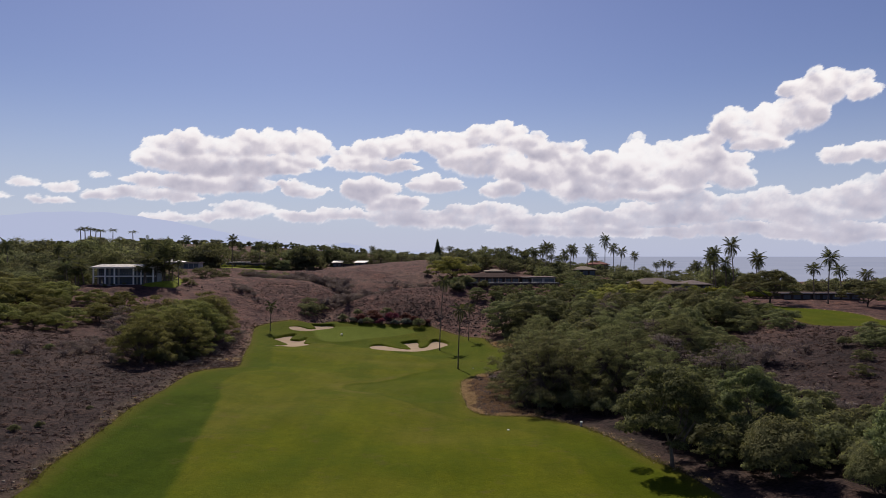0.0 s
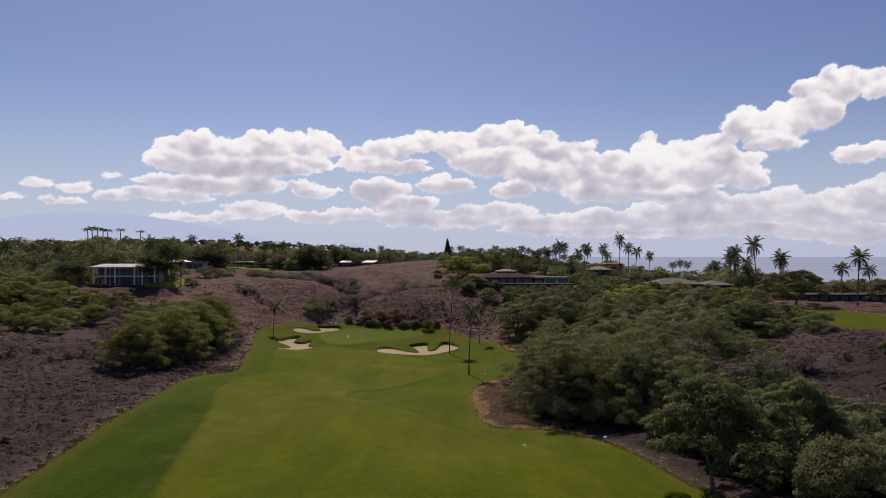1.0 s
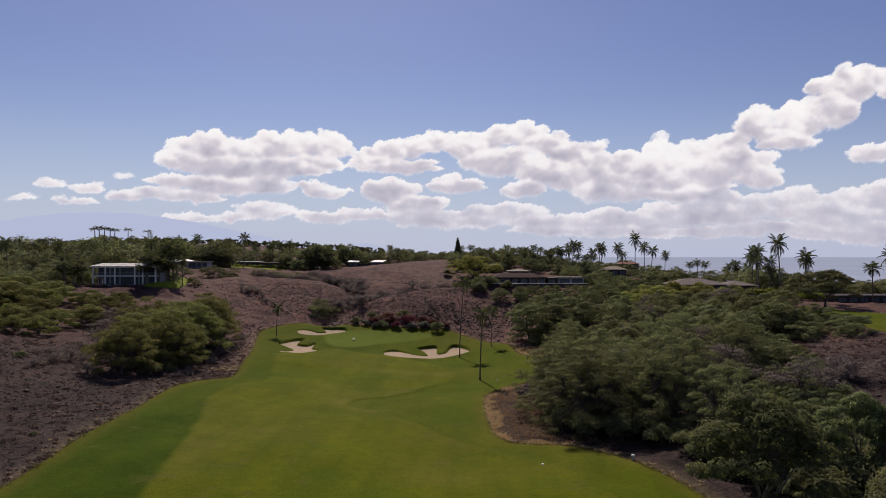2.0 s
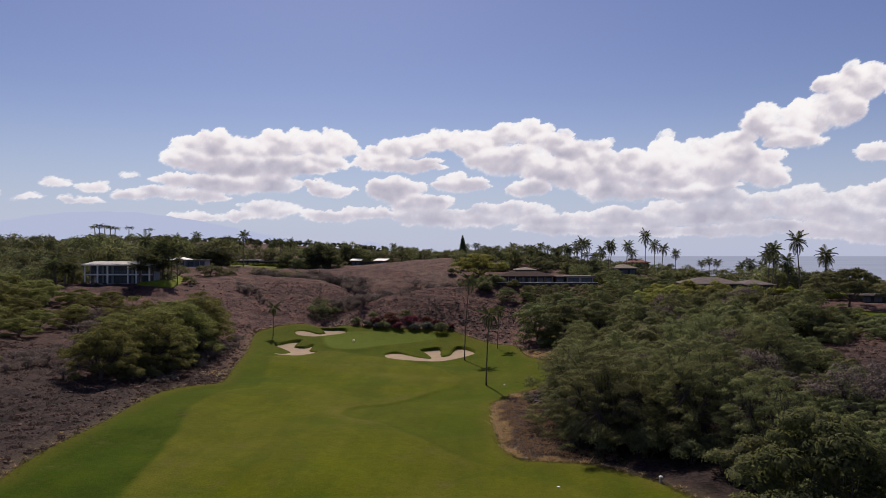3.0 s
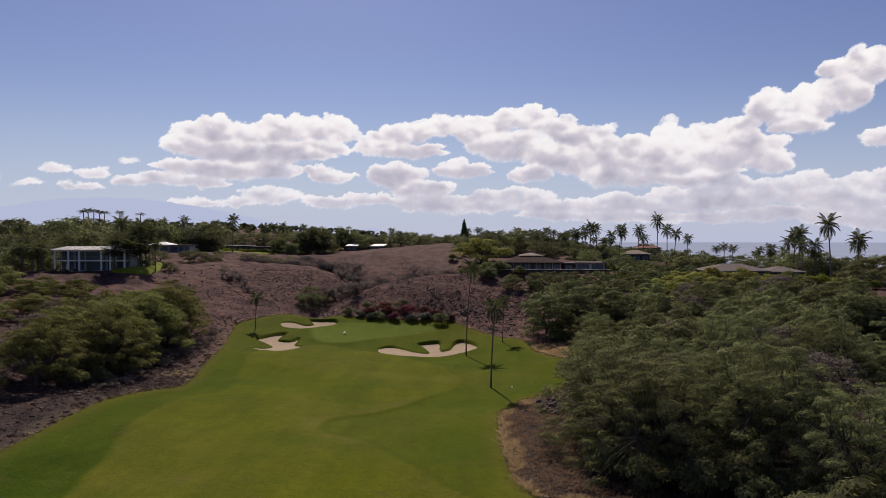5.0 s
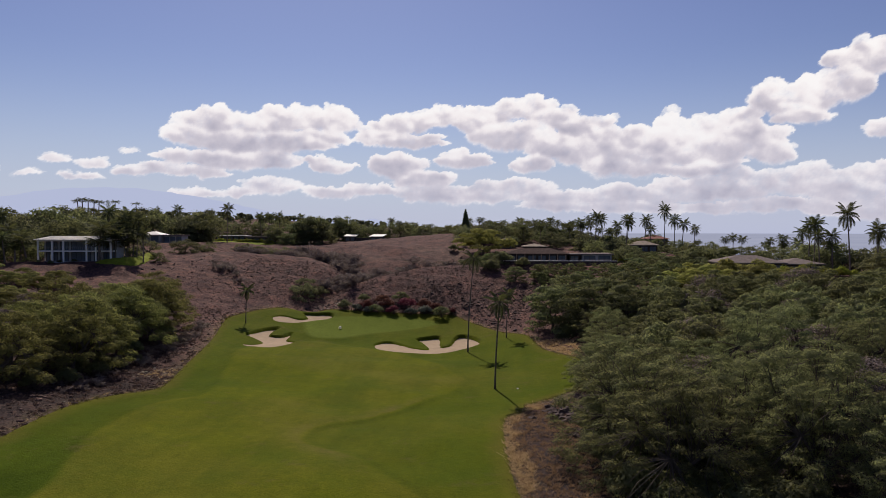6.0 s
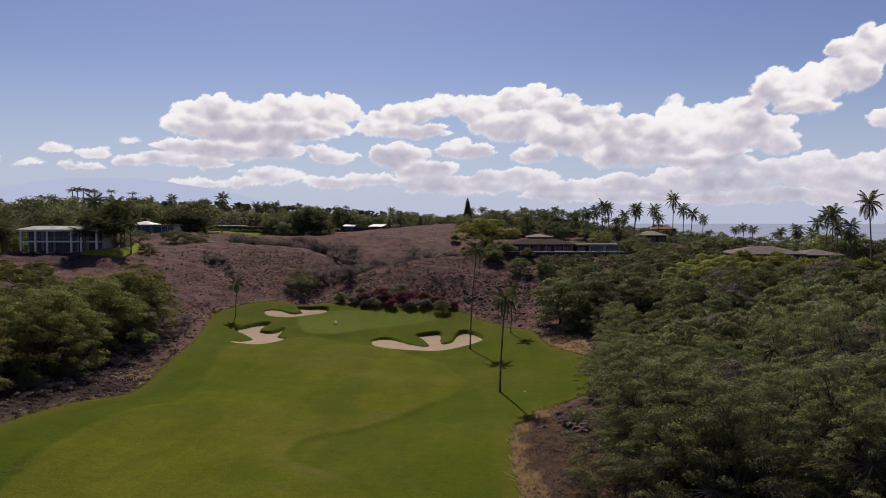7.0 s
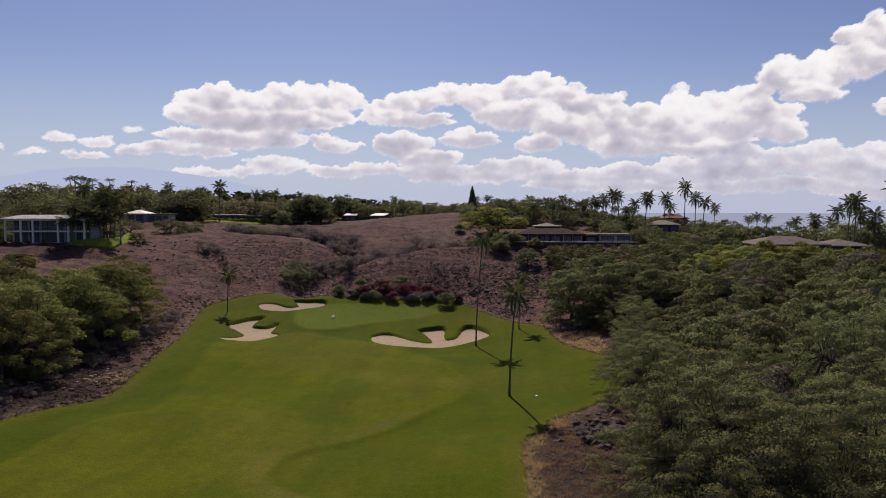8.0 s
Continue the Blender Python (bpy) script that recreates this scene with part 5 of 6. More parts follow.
scatter(UNDER, fill([(26.5, 73.5), (25.5, 90), (33, 97), (41, 86), (47, 72), (42, 62), (35, 71), (30, 70.5)], 3.3, 0.9, 1.5, 36, 1.6) + fill([(12.2, 99), (12.8, 118), (16, 127), (19, 137), (21, 132), (18, 118), (21, 104), (27, 92), (25, 86), (18, 95)], 3.6, 0.8, 1.4, 34, 2.0) + fill([(-53, 124), (-49.5, 140), (-54, 160), (-57, 178), (-60, 178), (-57, 150), (-57, 124)], 4.6, 0.6, 1.0, 35, 2.0), "shrubs at the grove's edge", 35)
DRY = [bare_bush("dry_bush", 290 + k, 2.2, 2.0, "leafless grey-brown thorn bush on the dry slope") for k in range(3)]
dry_rows = [(38 + 12 * rng.rand(), 84 + 28 * rng.rand(), rng.uniform(0.6, 1.2)) for _ in range(26)] + [(53, 113, 1.7), (52, 112, 1.3), (-72, 240, 0.9), (-63, 230, 1.0), (-66, 236, 0.8), (-60, 123, 0.9), (-68, 122, 0.7), (62, 118, 0.8), (44, 128, 0.9)]
for _ in range(170):
    way = FOLDS[0][0][1:5] if rng.rand() < 0.55 else FOLDS[1][0]
    k, t = rng.randint(len(way) - 1), rng.rand()
    dry_rows.append((way[k][0] * (1 - t) + way[k + 1][0] * t + rng.normal() * 3.4, way[k][1] * (1 - t) + way[k + 1][1] * t + rng.normal() * 3.4, rng.uniform(1.0, 1.9)))
for k in range(70):
    t = rng.rand()
    dry_rows.append((-49.5 - 7.0 * t + rng.normal() * 1.7, 128 + 66 * t + rng.normal() * 2.0, rng.uniform(0.25, 0.65)))
dry_rows += [(-70 + rng.normal() * 4.0, 136 + rng.normal() * 9.0, rng.uniform(0.5, 1.0)) for _ in range(16)]
dry_rows += [(-72 + rng.normal() * 2.5, 240 + rng.normal() * 2.5, rng.uniform(0.7, 1.1)) for _ in range(8)]
dry_rows = [q for q in dry_rows if inside(TURF_CURVE, [q[0]], [q[1]])[0] < -2.0]
scatter(DRY, dry_rows, "dry bushes of the slopes", 10)


# Bright hedges and lawns round the houses.
LAWN = plain("bright_garden_lawn", (0.150, 0.172, 0.018), 0.9, 0.3, 0.5, 0.05)


def lawn(corners, label, lift=0.16):
    """A small lawn lying on the ground, its rim sunk into the soil."""
    curve = soft(corners)
    lo, hi = curve.min(0) - 1, curve.max(0) + 1
    x, y = np.meshgrid(np.arange(lo[0], hi[0], 0.4), np.arange(lo[1], hi[1], 0.4))
    d = inside(curve, x, y, 3.0)
    ny, nx = d.shape
    keep = (d[:-1, :-1] > -0.3) & (d[1:, 1:] > -0.3) & (d[1:, :-1] > -0.3) & (d[:-1, 1:] > -0.3)
    j, i = np.nonzero(keep)
    k = j * nx + i
    ids, inv = np.unique(np.stack([k, k + 1, k + 1 + nx, k + nx], 1).ravel(), return_inverse=True)
    z = height(x, y) + lift * step(-0.3, 0.4 + 1.6 * lift, d) - 0.12 * step(0.0, -0.3, d) + 0.06 * waves(x, y, 1.6, 15)
    return tagged(sheet("lawn", ids, inv.reshape(-1, 4), x.ravel()[ids], y.ravel()[ids], z.ravel()[ids], LAWN), label, "lawn", kind="structure")


lawn([(-100.5, 226.0), (-96.0, 224.5), (-91.5, 226.5), (-90.6, 232.0), (-92.6, 240.0), (-95.4, 249.0), (-98.6, 256.0), (-101.2, 257.0), (-100.2, 249.0), (-97.4, 240.0), (-96.4, 233.0), (-98.0, 229.5)], "bright green curved lawn bank beside the white house", 1.2)
lawn([(-116, 340.5), (-96, 338.5), (-84, 341.5), (-84, 346.5), (-100, 347), (-116, 347)], "yellow-green lawn before the long dark house")
HEDGE = [shrub("hedge_bush", 300 + k, 1.9, 2.0, 1300, 0.34, LEAF_LIME, "bright yellow-green clipped bush beside a house") for k in range(2)]
bank = np.array([(-101, 229.6), (-98.0, 229.8), (-95.0, 231.6), (-94.2, 236), (-94.2, 241), (-95.2, 246), (-96.5, 251)])
hedge_rows = [(bank[int(t)][0] * (1 - t % 1) + bank[int(t) + 1][0] * (t % 1) + rng.normal() * 0.45, bank[int(t)][1] * (1 - t % 1) + bank[int(t) + 1][1] * (t % 1) + rng.normal() * 0.45, 0.32) for t in np.linspace(0, 5.99, 26)] + [(-117 + 28 * k / 18, 345.5 + rng.normal(), 0.75) for k in range(19)]
hedge_rows += [(53 + 0.9 * k + rng.uniform(-2.5, 2.5), 209 + rng.uniform(0, 13), rng.uniform(0.8, 1.6)) for k in range(20)] + [(60 + 2.0 * k + rng.uniform(-0.6, 0.6), 221.5 + rng.uniform(-1.5, 1.5), rng.uniform(0.9, 1.35)) for k in range(15)] + [(88.5 + 1.5 * k, 221.5 + rng.uniform(-1, 1.5), rng.uniform(0.9, 1.2)) for k in range(11)] + [(47 + rng.uniform(-3, 5), 238 + rng.uniform(-4, 8), rng.uniform(0.8, 1.3)) for k in range(9)] + [(44 + 2 * k, 268 + k, 0.9) for k in range(8)]
scatter(HEDGE, hedge_rows, "bright bushes round the houses", 11)


def stones(name, rows, seed, label, squash=0.65, mat=None):
    """Loose lava stones, past counting, as one mesh."""
    r = np.random.RandomState(seed)
    base = np.array([(1, 0, 0), (-1, 0, 0), (0, 1, 0), (0, -1, 0), (0, 0, 1), (0, 0, -1), (.6, .6, .55), (-.6, .6, .5), (-.6, -.6, .6), (.6, -.6, .5)])
    tri = [(0, 6, 4), (6, 2, 4), (2, 7, 4), (7, 1, 4), (1, 8, 4), (8, 3, 4), (3, 9, 4), (9, 0, 4), (0, 2, 6), (2, 1, 7), (1, 3, 8), (3, 0, 9), (0, 5, 2), (2, 5, 1), (1, 5, 3), (3, 5, 0)]
    vs, fs = [], []
    for i, (x, y, s) in enumerate(rows):
        v = base * (s * (0.7 + 0.6 * r.rand(10))[:, None]) * np.array([1, r.uniform(0.6, 1.2), squash])
        a = r.rand() * 6.28
        c, d = math.cos(a), math.sin(a)
        vs.append(np.stack([v[:, 0] * c - v[:, 1] * d + x, v[:, 0] * d + v[:, 1] * c + y, v[:, 2]], 1))
        fs.append(np.array(tri) + 10 * i)
    v, f = np.concatenate(vs), np.concatenate(fs)
    q = np.array([p[:2] for p in rows])
    v[:, 2] += np.repeat(height(q[:, 0], q[:, 1]), 10)
    return tagged(new(name, crown_mesh(name, v, f, mat or ROCK)), label, "stones", kind="stuff")


r = np.random.RandomState(21)


def wild_rows(n, x0, x1, y0, y1, s0, s1, out=1.0):
    p = np.stack([r.uniform(x0, x1, n), r.uniform(y0, y1, n)], 1)
    ok = np.maximum(inside(TURF_CURVE, p[:, 0], p[:, 1]), inside(FAR_CURVE, p[:, 0], p[:, 1])) < -out
    return [(x, y, s0 + (s1 - s0) * r.rand() ** 2.5) for x, y in p[ok]]


def rim_rows(i0, i1, n, spread, s0, s1):
    """Places along a stretch of the turf's border, just outside it."""
    line = TURF_CURVE[i0:i1]
    t = r.rand(n) * (len(line) - 1.001)
    k = t.astype(int)
    p = line[k] + (line[k + 1] - line[k]) * (t - k)[:, None] + r.normal(size=(n, 2)) * spread
    ok = inside(TURF_CURVE, p[:, 0], p[:, 1]) < -0.05
    return [(x, y, r.uniform(s0, s1)) for x, y in p[ok]]


stones("slope_stones", wild_rows(5200, -80, 20, 205, 266, 0.05, 0.30) + wild_rows(700, -95, 0, 266, 330, 0.1, 0.4) + wild_rows(500, -60, -38, 95, 215, 0.1, 0.5) + wild_rows(500, 40, 95, 85, 180, 0.1, 0.5) + wild_rows(2200, -110, -34, 50, 150, 0.06, 0.32), 22, "scattered reddish-brown lava stones on the dry slopes", 0.42, SLOPE_ROCK)
stones("outcrop_stones", wild_rows(700, -14, 17, 203, 238, 0.12, 0.55) + wild_rows(260, -90, -50, 222, 262, 0.12, 0.45) + wild_rows(160, -45, -24, 222, 236, 0.12, 0.5), 26, "dark rough lava stones on the slope behind the green", 0.6)
stones("rim_stones", [(x, y, s) for x, y, s in wild_rows(60, -42, -34, 223, 229, 0.15, 0.5)] + wild_rows(50, -49, -43.5, 143, 152, 0.12, 0.4) + [(x - r.uniform(0.4, 1.5), y + r.uniform(-0.5, 1.2), s) for x, y, s in rim_rows(0, len(TURF_CURVE) - 1, 260, 0.6, 0.06, 0.22)], 29, "pale weathered stones along the edge of the turf", 0.6, PALE_ROCK)
BAY_STONES = []
for k in range(46):
    x, y = 11.6 + r.normal() * 1.9, 131 + r.normal() * 3.6
    if inside(TURF_CURVE, [x], [y])[0] < -0.9:
        BAY_STONES.append((x, y, 0.35 + 0.95 * r.rand() ** 1.5))


def boulder(seed, size):
    rr = np.random.RandomState(seed)
    bm = bmesh.new()
    bmesh.ops.create_icosphere(bm, subdivisions=2, radius=1.0)
    off = Vector(rr.uniform(0, 50, 3))
    for v in bm.verts:
        v.co *= 0.75 + 0.6 * noise.noise(v.co * 1.3 + off) + 0.3 * noise.noise(v.co * 3.1 + off)
        v.co.z *= 0.6
    me = bpy.data.meshes.new("lava_boulder")
    bm.to_mesh(me)
    bm.free()
    me.materials.append(ROCK)
    ob = new("lava_boulder", me)
    ob.scale = (size, size, size)
    return tagged(ob, "rough dark lava boulder at the turf's edge", "boulder", "lava boulders")


for k, (x, y, s) in enumerate(BAY_STONES):
    boulder(400 + k, s).location = (x, y, at(x, y) + s * 0.1)


def tufts(name, rows, seed, blade, mat, label, per=9, width=0.13):
    """Bunches of grass blades, past counting."""
    rr = np.random.RandomState(seed)
    q = np.array(rows)
    n = len(q) * per
    base = np.repeat(np.stack([q[:, 0], q[:, 1], height(q[:, 0], q[:, 1])], 1), per, 0)
    s = np.repeat(q[:, 2], per) * rr.uniform(0.6, 1.2, n)
    a = rr.rand(n) * 6.283
    side = np.stack([np.cos(a), np.sin(a), np.zeros(n)], 1)
    out = np.stack([-np.sin(a), np.cos(a), np.zeros(n)], 1) * rr.normal(size=n)[:, None] * 0.55
    foot = base + side * rr.normal(size=n)[:, None] * (s * 0.25)[:, None] + out * (s * 0.5)[:, None]
    tip = foot + (out * 1.5 + side * rr.normal(size=n)[:, None] * 0.5 + np.array([0, 0, 0.8])) * (s * blade)[:, None]
    w = side * (s * width * blade)[:, None]
    v = np.stack([foot - w, foot + w, tip + w * 0.3, tip - w * 0.3], 1).reshape(-1, 3)
    return tagged(new(name, crown_mesh(name, v, np.arange(n * 4).reshape(-1, 4), mat)), label, "grass", kind="stuff")


tufts("dry_grass", wild_rows(3500, -95, -34, 55, 150, 0.25, 0.6, 0.3) + wild_rows(1500, 40, 90, 80, 140, 0.25, 0.6) + wild_rows(2000, -70, 12, 218, 262, 0.3, 0.7, 0.3), 23, 0.8, LEAF_WITHER, "withered grey-brown grass tufts on the slopes", 5)


def brush(name, rows, seed, mat, label, per=22):
    """Low cushions of dry brush, past counting: each a small dome of short leaves."""
    rr = np.random.RandomState(seed)
    q = np.array(rows)
    c = np.stack([q[:, 0], q[:, 1], height(q[:, 0], q[:, 1]) + 0.12 * q[:, 2]], 1)
    v, f, soft_n = leaves(rr, c, q[:, 2], len(q) * per, 0.2, 0.1, 0.5, 0.45, 0.3)
    return tagged(new(name, crown_mesh(name, v, f, mat, soft_n)), label, "brush", kind="stuff")


brush("low_brush", wild_rows(5200, -100, -30, 45, 150, 0.16, 0.5, 0.3) + wild_rows(1500, -62, -40, 125, 205, 0.2, 0.55, 0.5) + wild_rows(1900, 40, 95, 75, 150, 0.22, 0.6) + rim_rows(0, 90, 260, 0.6, 0.2, 0.45), 27, LEAF_CUSHION, "low dark brown cushions of withered brush on the slopes")
brush("hill_brush", wild_rows(1500, -70, 16, 222, 262, 0.18, 0.5, 0.6) + wild_rows(700, -20, 16, 206, 236, 0.2, 0.6, 0.6), 28, LEAF_WITHER, "grey-brown cushions of dry brush on the hill behind the green")
bay = [(x, y, s) for x, y, s in wild_rows(4600, 2.5, 14, 95, 138, 0.3, 0.7, 0.05) if inside(TURF_CURVE, [x], [y])[0] > -1.0 - 1.7 * float(waves(np.array([x]), np.array([y]), 2.2, 71)[0])]
tufts("russet_grass", wild_rows(3600, 3, 16, 96, 138, 0.2, 0.5, 0.6), 25, 0.7, LEAF_BAY, "reddish dry grass in the bay beside the fairway", 14, 0.1)
tufts("straw_grass", bay + rim_rows(0, len(TURF_CURVE) - 1, 1000, 0.7, 0.15, 0.45) + [(x, y, s) for x, y, s in wild_rows(500, 12.5, 19, 172, 190, 0.4, 0.8, 0.3)] + [(x, y, s) for x, y, s in wild_rows(70, -48, -43, 144, 151, 0.3, 0.6, 0.3)] + [(x, y, 0.5) for x, y in FAR_CURVE[:28] for x, y in [(x + r.uniform(-.6, .6), y + r.uniform(0.2, 1.0))]], 24, 0.55, LEAF_STRAW, "pale straw-coloured grass along the turf's edge", 22, 0.09)

edge_line = np.random.RandomState(61)
edge_t = edge_line.rand(3600) * (len(TURF_CURVE) - 20)
edge_k = edge_t.astype(int)
edge_p = TURF_CURVE[edge_k] + (TURF_CURVE[edge_k + 1] - TURF_CURVE[edge_k]) * (edge_t - edge_k)[:, None] + edge_line.normal(size=(3600, 2)) * 0.3
tufts("edge_grass", [(x, y, q) for (x, y), q in zip(edge_p, edge_line.uniform(0.18, 0.42, 3600)) if y > 40], 62, 0.6, LEAF_EDGE, "olive unmown grass along the turf's border", 10, 0.09)

# ---- houses ----
def slab_roof(x0, y0, x1, y1, z, t, over=0.6):
    return box(x0 - over, y0 - over, z, x1 + over, y1 + over, z + t)


def hip(x0, y0, x1, y1, z, rise, over=0.7):
    """A hipped roof with thick eaves."""
    x0, y0, x1, y1 = x0 - over, y0 - over, x1 + over, y1 + over
    d = min(x1 - x0, y1 - y0) / 2
    if x1 - x0 > y1 - y0:
        a, b = (x0 + d, (y0 + y1) / 2, z + rise), (x1 - d, (y0 + y1) / 2, z + rise)
    else:
        a, b = ((x0 + x1) / 2, y0 + d, z + rise), ((x0 + x1) / 2, y1 - d, z + rise)
    v = [(x0, y0, z - 0.25), (x1, y0, z - 0.25), (x1, y1, z - 0.25), (x0, y1, z - 0.25), (x0, y0, z), (x1, y0, z), (x1, y1, z), (x0, y1, z), a, b]
    f = [(3, 2, 1, 0), (0, 1, 5, 4), (1, 2, 6, 5), (2, 3, 7, 6), (3, 0, 4, 7)]
    if x1 - x0 > y1 - y0:
        f += [(4, 5, 9, 8), (5, 6, 9), (6, 7, 8, 9), (7, 4, 8)]
    else:
        f += [(4, 5, 8), (5, 6, 9, 8), (6, 7, 9), (7, 4, 8, 9)]
    return v, f


def shed(x0, y0, x1, y1, z, rise, over=0.6):
    """A single-pitch roof that climbs away from its front eave."""
    x0, y0, x1, y1 = x0 - over, y0 - over, x1 + over, y1 + over
    v = [(x0, y0, z), (x1, y0, z), (x1, y1, z + rise), (x0, y1, z + rise), (x0, y0, z + 0.2), (x1, y0, z + 0.2), (x1, y1, z + rise + 0.2), (x0, y1, z + rise + 0.2)]
    return v, [(3, 2, 1, 0), (0, 1, 5, 4), (1, 2, 6, 5), (2, 3, 7, 6), (3, 0, 4, 7), (4, 5, 6, 7)]


def window_part(parent, x0, x1, z0, z1, y, mullions=2, frame_mat=None):
    w = new("window")
    w.parent = parent
    piece("pane", *box(x0, y, z0, x1, y + 0.04, z1, 0.005), GLASS, w)
    bars = [box(x0 - 0.06, y - 0.05, z0 - 0.06, x0 + 0.05, y - 0.004, z1 + 0.06, 0.01), box(x1 - 0.05, y - 0.05, z0 - 0.06, x1 + 0.06, y - 0.004, z1 + 0.06, 0.01), box(x0 + 0.055, y - 0.045, z1 - 0.05, x1 - 0.055, y - 0.004, z1 + 0.06, 0.01)]
    for k in range(1, mullions + 1):
        x = x0 + (x1 - x0) * k / (mullions + 1)
        bars.append(box(x - 0.035, y - 0.04, z0, x + 0.035, y - 0.006, z1 - 0.055, 0.01))
    piece("frame", *join(*bars), frame_mat or WALL_DARK, w)


def two_storey_house(x, y, z):
    """A long white house of two storeys behind a frame of columns."""
    h = empty("two_storey_house", x, y, z)
    w, d = 20.4, 5.2
    piece("terrace", *box(-0.6, -1.9, -2.5, w + 0.6, d + 0.5, 0.0), WALL_GREY, h, "grey stone terrace")
    piece("wall", *join(box(0, 1.6, 0.0, w, 1.9, 5.6), box(0, 1.91, 0, 0.3, d, 5.6), box(w - 0.3, 1.91, 0, w, d, 5.6), box(0.31, d - 0.3, 0, w - 0.31, d, 5.6)), WALL_GREY, h)
    piece("balcony", *box(0.0, -1.5, 2.75, w, 1.59, 3.05), WALL_WHITE, h, "off-white balcony slab")
    for cx in (0.15, 4.1, 7.2, 13.6, 16.2, 20.25):
        piece("column", *box(cx - 0.2, -1.56, 0.0, cx + 0.2, -1.22, 5.55), WALL_WHITE, h)
    piece("beam", *box(-0.1, -1.62, 5.56, w + 0.1, -1.1, 5.86), WALL_WHITE, h)
    v = [(-0.7, -2.2, 5.87), (w + 0.7, -2.2, 5.87), (w + 0.7, d + 0.6, 5.87), (-0.7, d + 0.6, 5.87), (-0.7, -2.2, 6.05), (w + 0.7, -2.2, 6.05), (w + 0.7, d + 0.6, 6.9), (-0.7, d + 0.6, 6.9)]
    roof = piece("roof", v, [(3, 2, 1, 0), (0, 1, 5, 4), (1, 2, 6, 5), (2, 3, 7, 6), (3, 0, 4, 7), (4, 5, 6, 7)], ROOF_WHITE, h, "pale low-pitched sheet roof")
    ribs = mesh_from("rib", *box(-0.04, 0.0, 0.0, 0.04, 7.8, 0.07), ROOF_WHITE)
    for k in range(36):
        r = new("rib", ribs)
        r.parent = roof
        r.matrix_world = Matrix.Translation((-0.4 + k * 0.6, -2.2, 6.055)) @ pose(0, 0, 0, math.degrees(math.atan2(0.85, 8.0)))
    for a, b in ((0.6, 3.7), (4.6, 6.8), (7.7, 13.1), (14.0, 15.8), (16.7, 19.8)):
        for z0 in (0.15, 3.1):
            window_part(h, a, b, z0, z0 + 2.3, 1.54, 1 if b - a < 3 else 3)
    for z0 in (3.06,):
        piece("railing", *join(box(0.3, -1.45, z0 + 0.95, w - 0.3, -1.4, z0 + 1.0, 0.01), *[box(0.4 + k * 0.55, -1.44, z0, 0.43 + k * 0.55, -1.41, z0 + 0.94, 0.005) for k in range(36)]), WALL_GREY, h)
    return tagged(h, "white two-storey house with columns and a pale roof", "house")


def low_house(name, x, y, z, w, d, tall, walls, roof_mat, roof_kind, label, windows=4, turn=0.0, roof_label="", rise=0.0):
    """A one-storey house: plinth, walls, roof, a row of windows towards the golf course."""
    h = empty(name, x, y, z, turn)
    piece("plinth", *box(-0.2, -0.2, -2.2, w + 0.2, d + 0.2, 0.0), ROCK, h)
    piece("wall", *join(box(0, 0, 0.001, w, 0.3, tall), box(0, 0.301, 0, 0.3, d, tall), box(w - 0.3, 0.301, 0, w, d, tall), box(0.301, d - 0.3, 0, w - 0.301, d, tall)), walls, h)
    if roof_kind == "shed":
        shape = shed(0, 0, w, d, tall + 0.02, rise or 1.2)
    else:
        shape = hip(0, 0, w, d, tall + 0.26, rise or min(w, d) * 0.2) if roof_kind == "hip" else slab_roof(0, 0, w, d, tall + 0.002, 0.35)
    piece("roof", *shape, roof_mat, h, roof_label)
    for k in range(windows):
        a = w * (k + 0.12) / windows
        window_part(h, a, a + w / windows * 0.76, 0.3, tall - 0.35, -0.06, 1)
    return tagged(h, label, "house")


two_storey_house(-118.3, 231.0, 17.4)
low_house("grey_house", -118, 287, 21.5, 6.5, 6, 2.6, WALL_GREY, ROOF_WHITE, "hip", "small grey house with a pale roof among trees", 2)
low_house("grey_house", -110.8, 289, 21.5, 6.5, 5, 2.4, WALL_GREY, ROOF_GREY, "slab", "flat grey wing of a house among trees", 3)
low_house("dark_house", -116, 352, 20.6, 13, 7, 2.6, WALL_DARK, ROOF_WHITE, "slab", "long dark flat-roofed house behind the hill", 5)
low_house("dark_house", -102, 351, 20.4, 12, 7, 2.2, WALL_DARK, ROOF_GREY, "slab", "dark low wing with a grey flat roof behind the hill", 4)
low_house("pavilion", -60.2, 364, 20.6, 4.6, 6, 2.3, WALL_DARK, ROOF_WHITE, "shed", "dark pavilion with a pale single-pitch roof behind the hill", 2, rise=0.9)
low_house("pavilion", -48.6, 364.5, 20.6, 5.4, 6, 2.2, WALL_DARK, ROOF_WHITE, "shed", "dark pavilion with a pale tilted roof behind the hill", 2, turn=-9.0, rise=0.9)
fence = piece("garden_wall", *join(*[box(-55.0 + 1.24 * k, 363.6, 20.2, -53.8 + 1.24 * k, 363.9, 22.3) for k in range(5)]), WALL_DARK)
tagged(fence, "dark boarded garden wall between two pavilions", "wall")
# The dark wall colour here stands for the front's shade.
brown = low_house("brown_house", 9.5, 262, 16.1, 18.5, 9, 2.4, WALL_DARK, ROOF_BROWN, "hip", "brown low house with a long hipped roof on the hill", 6, rise=1.5)
for k in range(8):
    piece("post", *box(0.4 + 2.5 * k, -0.62, 0.0, 0.62 + 2.5 * k, -0.4, 2.38), WALL_TAN, brown, "pale timber post")
piece("terrace", *box(-2.0, -5.5, -1.6, 32.5, -1.2, 0.55), ROCK, brown, "dark garden terrace")
piece("coping", *box(-2.1, -5.65, 0.56, 32.6, -5.2, 0.75), ROOF_WHITE, brown, "pale coping of the terrace")
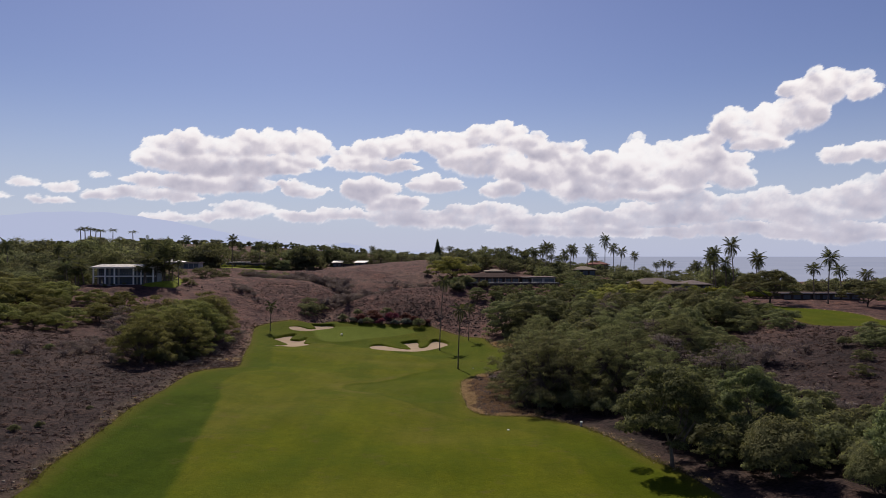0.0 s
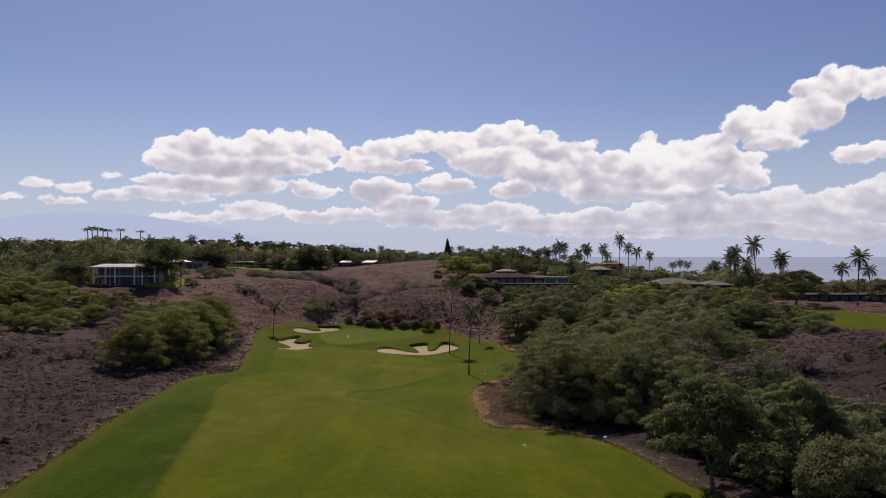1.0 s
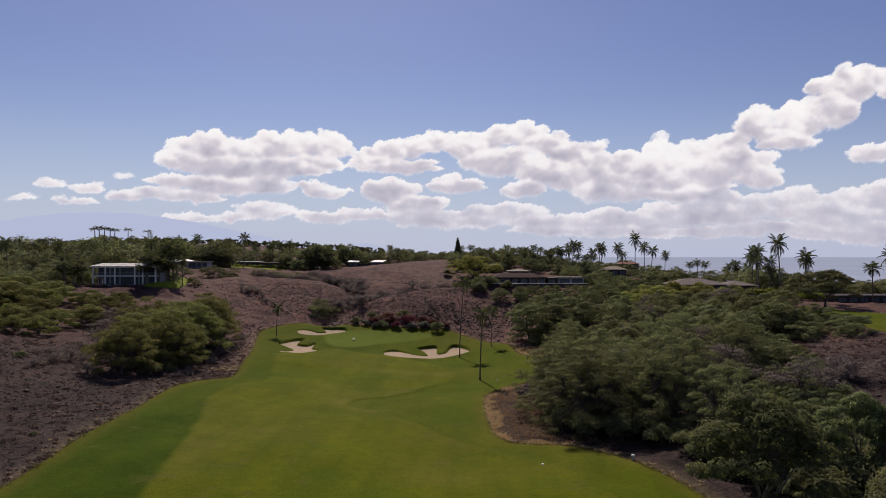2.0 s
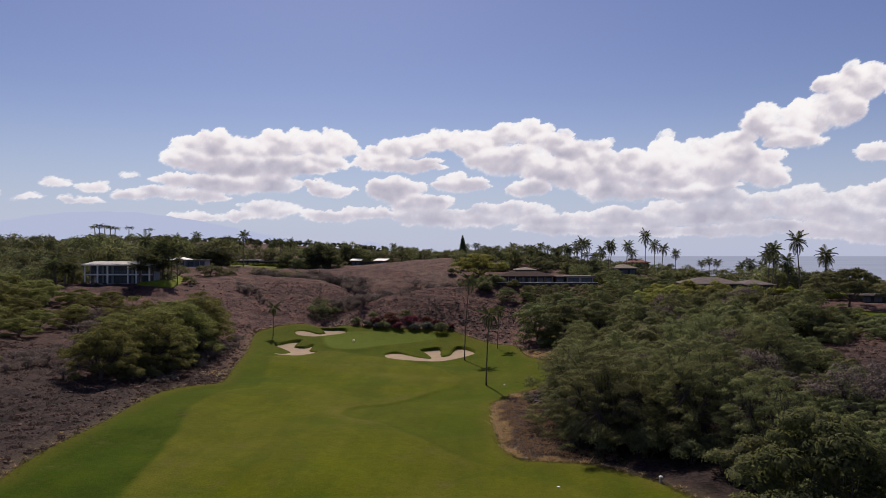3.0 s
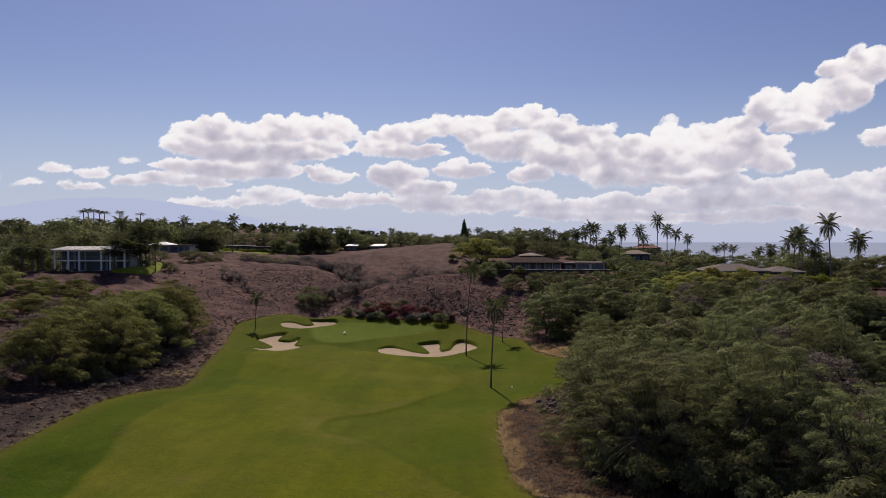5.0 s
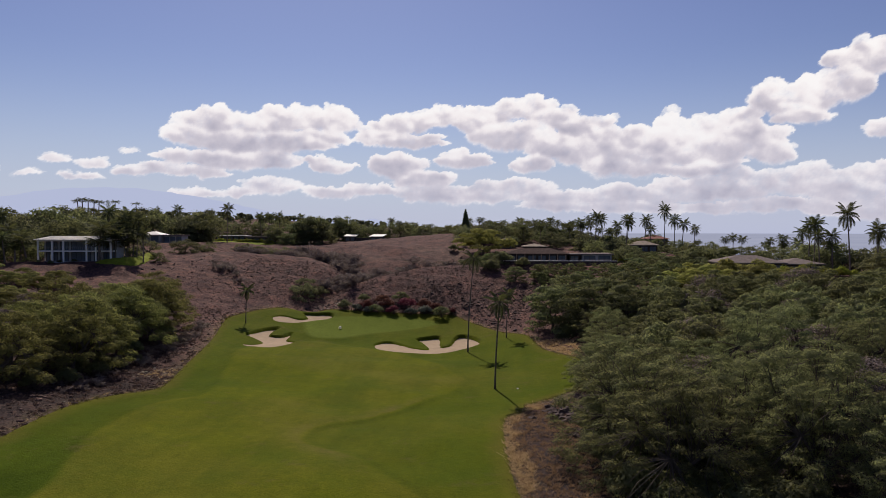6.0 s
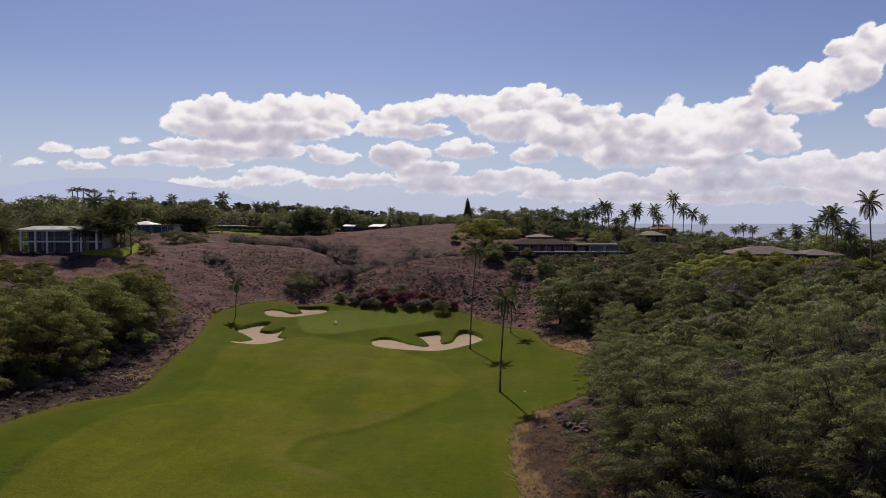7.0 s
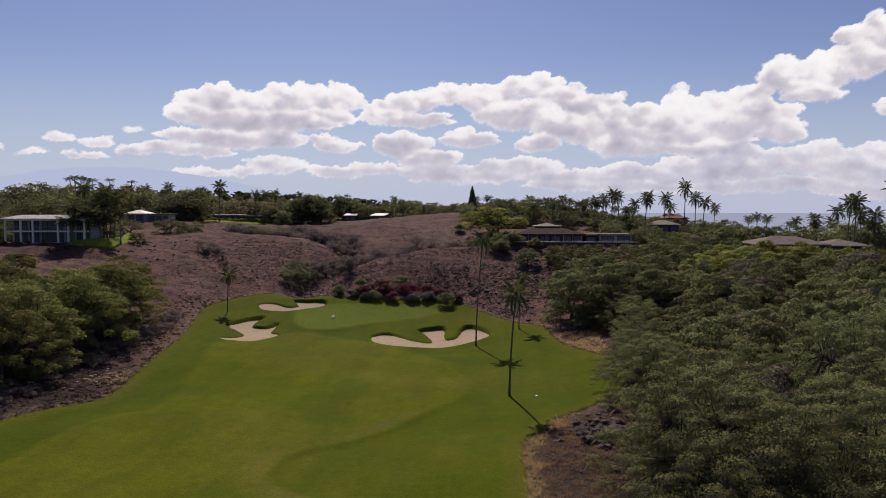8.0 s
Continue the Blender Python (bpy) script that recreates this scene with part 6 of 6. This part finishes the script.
low_house("brown_house", 28.8, 263.5, 16.1, 3.2, 6, 2.2, WALL_DARK, ROOF_GREY, "slab", "dark flat-roofed link of the brown house", 1)
low_house("brown_house", 32.6, 262.5, 16.1, 9.0, 8, 2.3, WALL_GREY, ROOF_GREY, "slab", "grey flat-roofed wing of the brown house", 2)
low_house("tan_roofed_house", 16.2, 279, 18.0, 7, 7, 2.3, WALL_DARK, ROOF_TAN, "hip", "low dark house with a pale tan roof behind the brown one", 2, rise=0.9)
low_house("grey_roofed_house", 62.6, 227, 14.8, 15.2, 10, 2.7, WALL_DARK, ROOF_GREY, "hip", "dark house with a broad grey hipped roof among shrubs", 6, rise=1.7)
low_house("grey_roofed_house", 78.6, 228, 14.7, 9.0, 9, 2.5, WALL_DARK, ROOF_GREY, "hip", "dark wing with a grey hipped roof among shrubs", 3, rise=1.3)
lodge = low_house("dark_lodge", 104, 213, 13.2, 24, 6, 1.9, WALL_DARK, ROCK, "slab", "long dark low lodge beside the far turf", 8)
piece("fascia", *box(-0.8, -0.75, 2.0, 24.8, -0.66, 2.16), ROOF_WHITE, lodge, "pale fascia board")
low_house("palm_house", 56, 300, 18.0, 9, 7, 2.4, WALL_DARK, ROOF_TAN, "hip", "dark house with a pale tan hipped roof under palms", 3)
low_house("red_roofed_house", 72, 345, 19.0, 9, 8, 3.0, WALL_TAN, ROOF_RED, "hip", "house with a red hipped roof behind palms", 2)
low_house("small_grey_house", 7.8, 300, 19.3, 5.6, 6, 2.3, WALL_DARK, ROOF_GREY, "hip", "small house with a grey hipped roof on the hill", 2)

# Small things on the turf.
post = empty("marker_post", 17.9, 88.4, at(17.9, 88.4))
piece("shaft", *tube([(0, 0, -0.2), (0, 0, 0.5)], [0.13, 0.12], 10), WALL_GREY, post)
piece("cap", *tube([(0, 0, 0.501), (0, 0, 0.6), (0, 0, 0.68)], [0.19, 0.18, 0.05], 10), WHITE, post, "pale domed cap")
tagged(post, "grey post with a pale cap at the turf's edge", "post")
bm = bmesh.new()
# Drawn ball of the shot tracer overlay, built as an oversized solid ball.
bmesh.ops.create_uvsphere(bm, u_segments=20, v_segments=12, radius=0.34)
me = bpy.data.meshes.new("white_ball")
bm.to_mesh(me)
bm.free()
me.materials.append(BALL)
ball = tagged(new("white_ball", me), "oversized white ball standing for the shot tracer overlay on the green", "ball")
ball.location = (-31.1, 205.2, at(-31.1, 205.2) + 0.39)

for x, y in ((6.2, 149.9), (8.4, 87.6)):
    plate = piece("turf_marker", *tube([(0, 0, -0.05), (0, 0, 0.05), (0, 0, 0.08)], [0.16, 0.16, 0.12], 12), WHITE)
    plate.location = (x, y, at(x, y) + 0.09)
    tagged(plate, "flat white marker plate lying in the turf", "marker", "white markers in the turf")
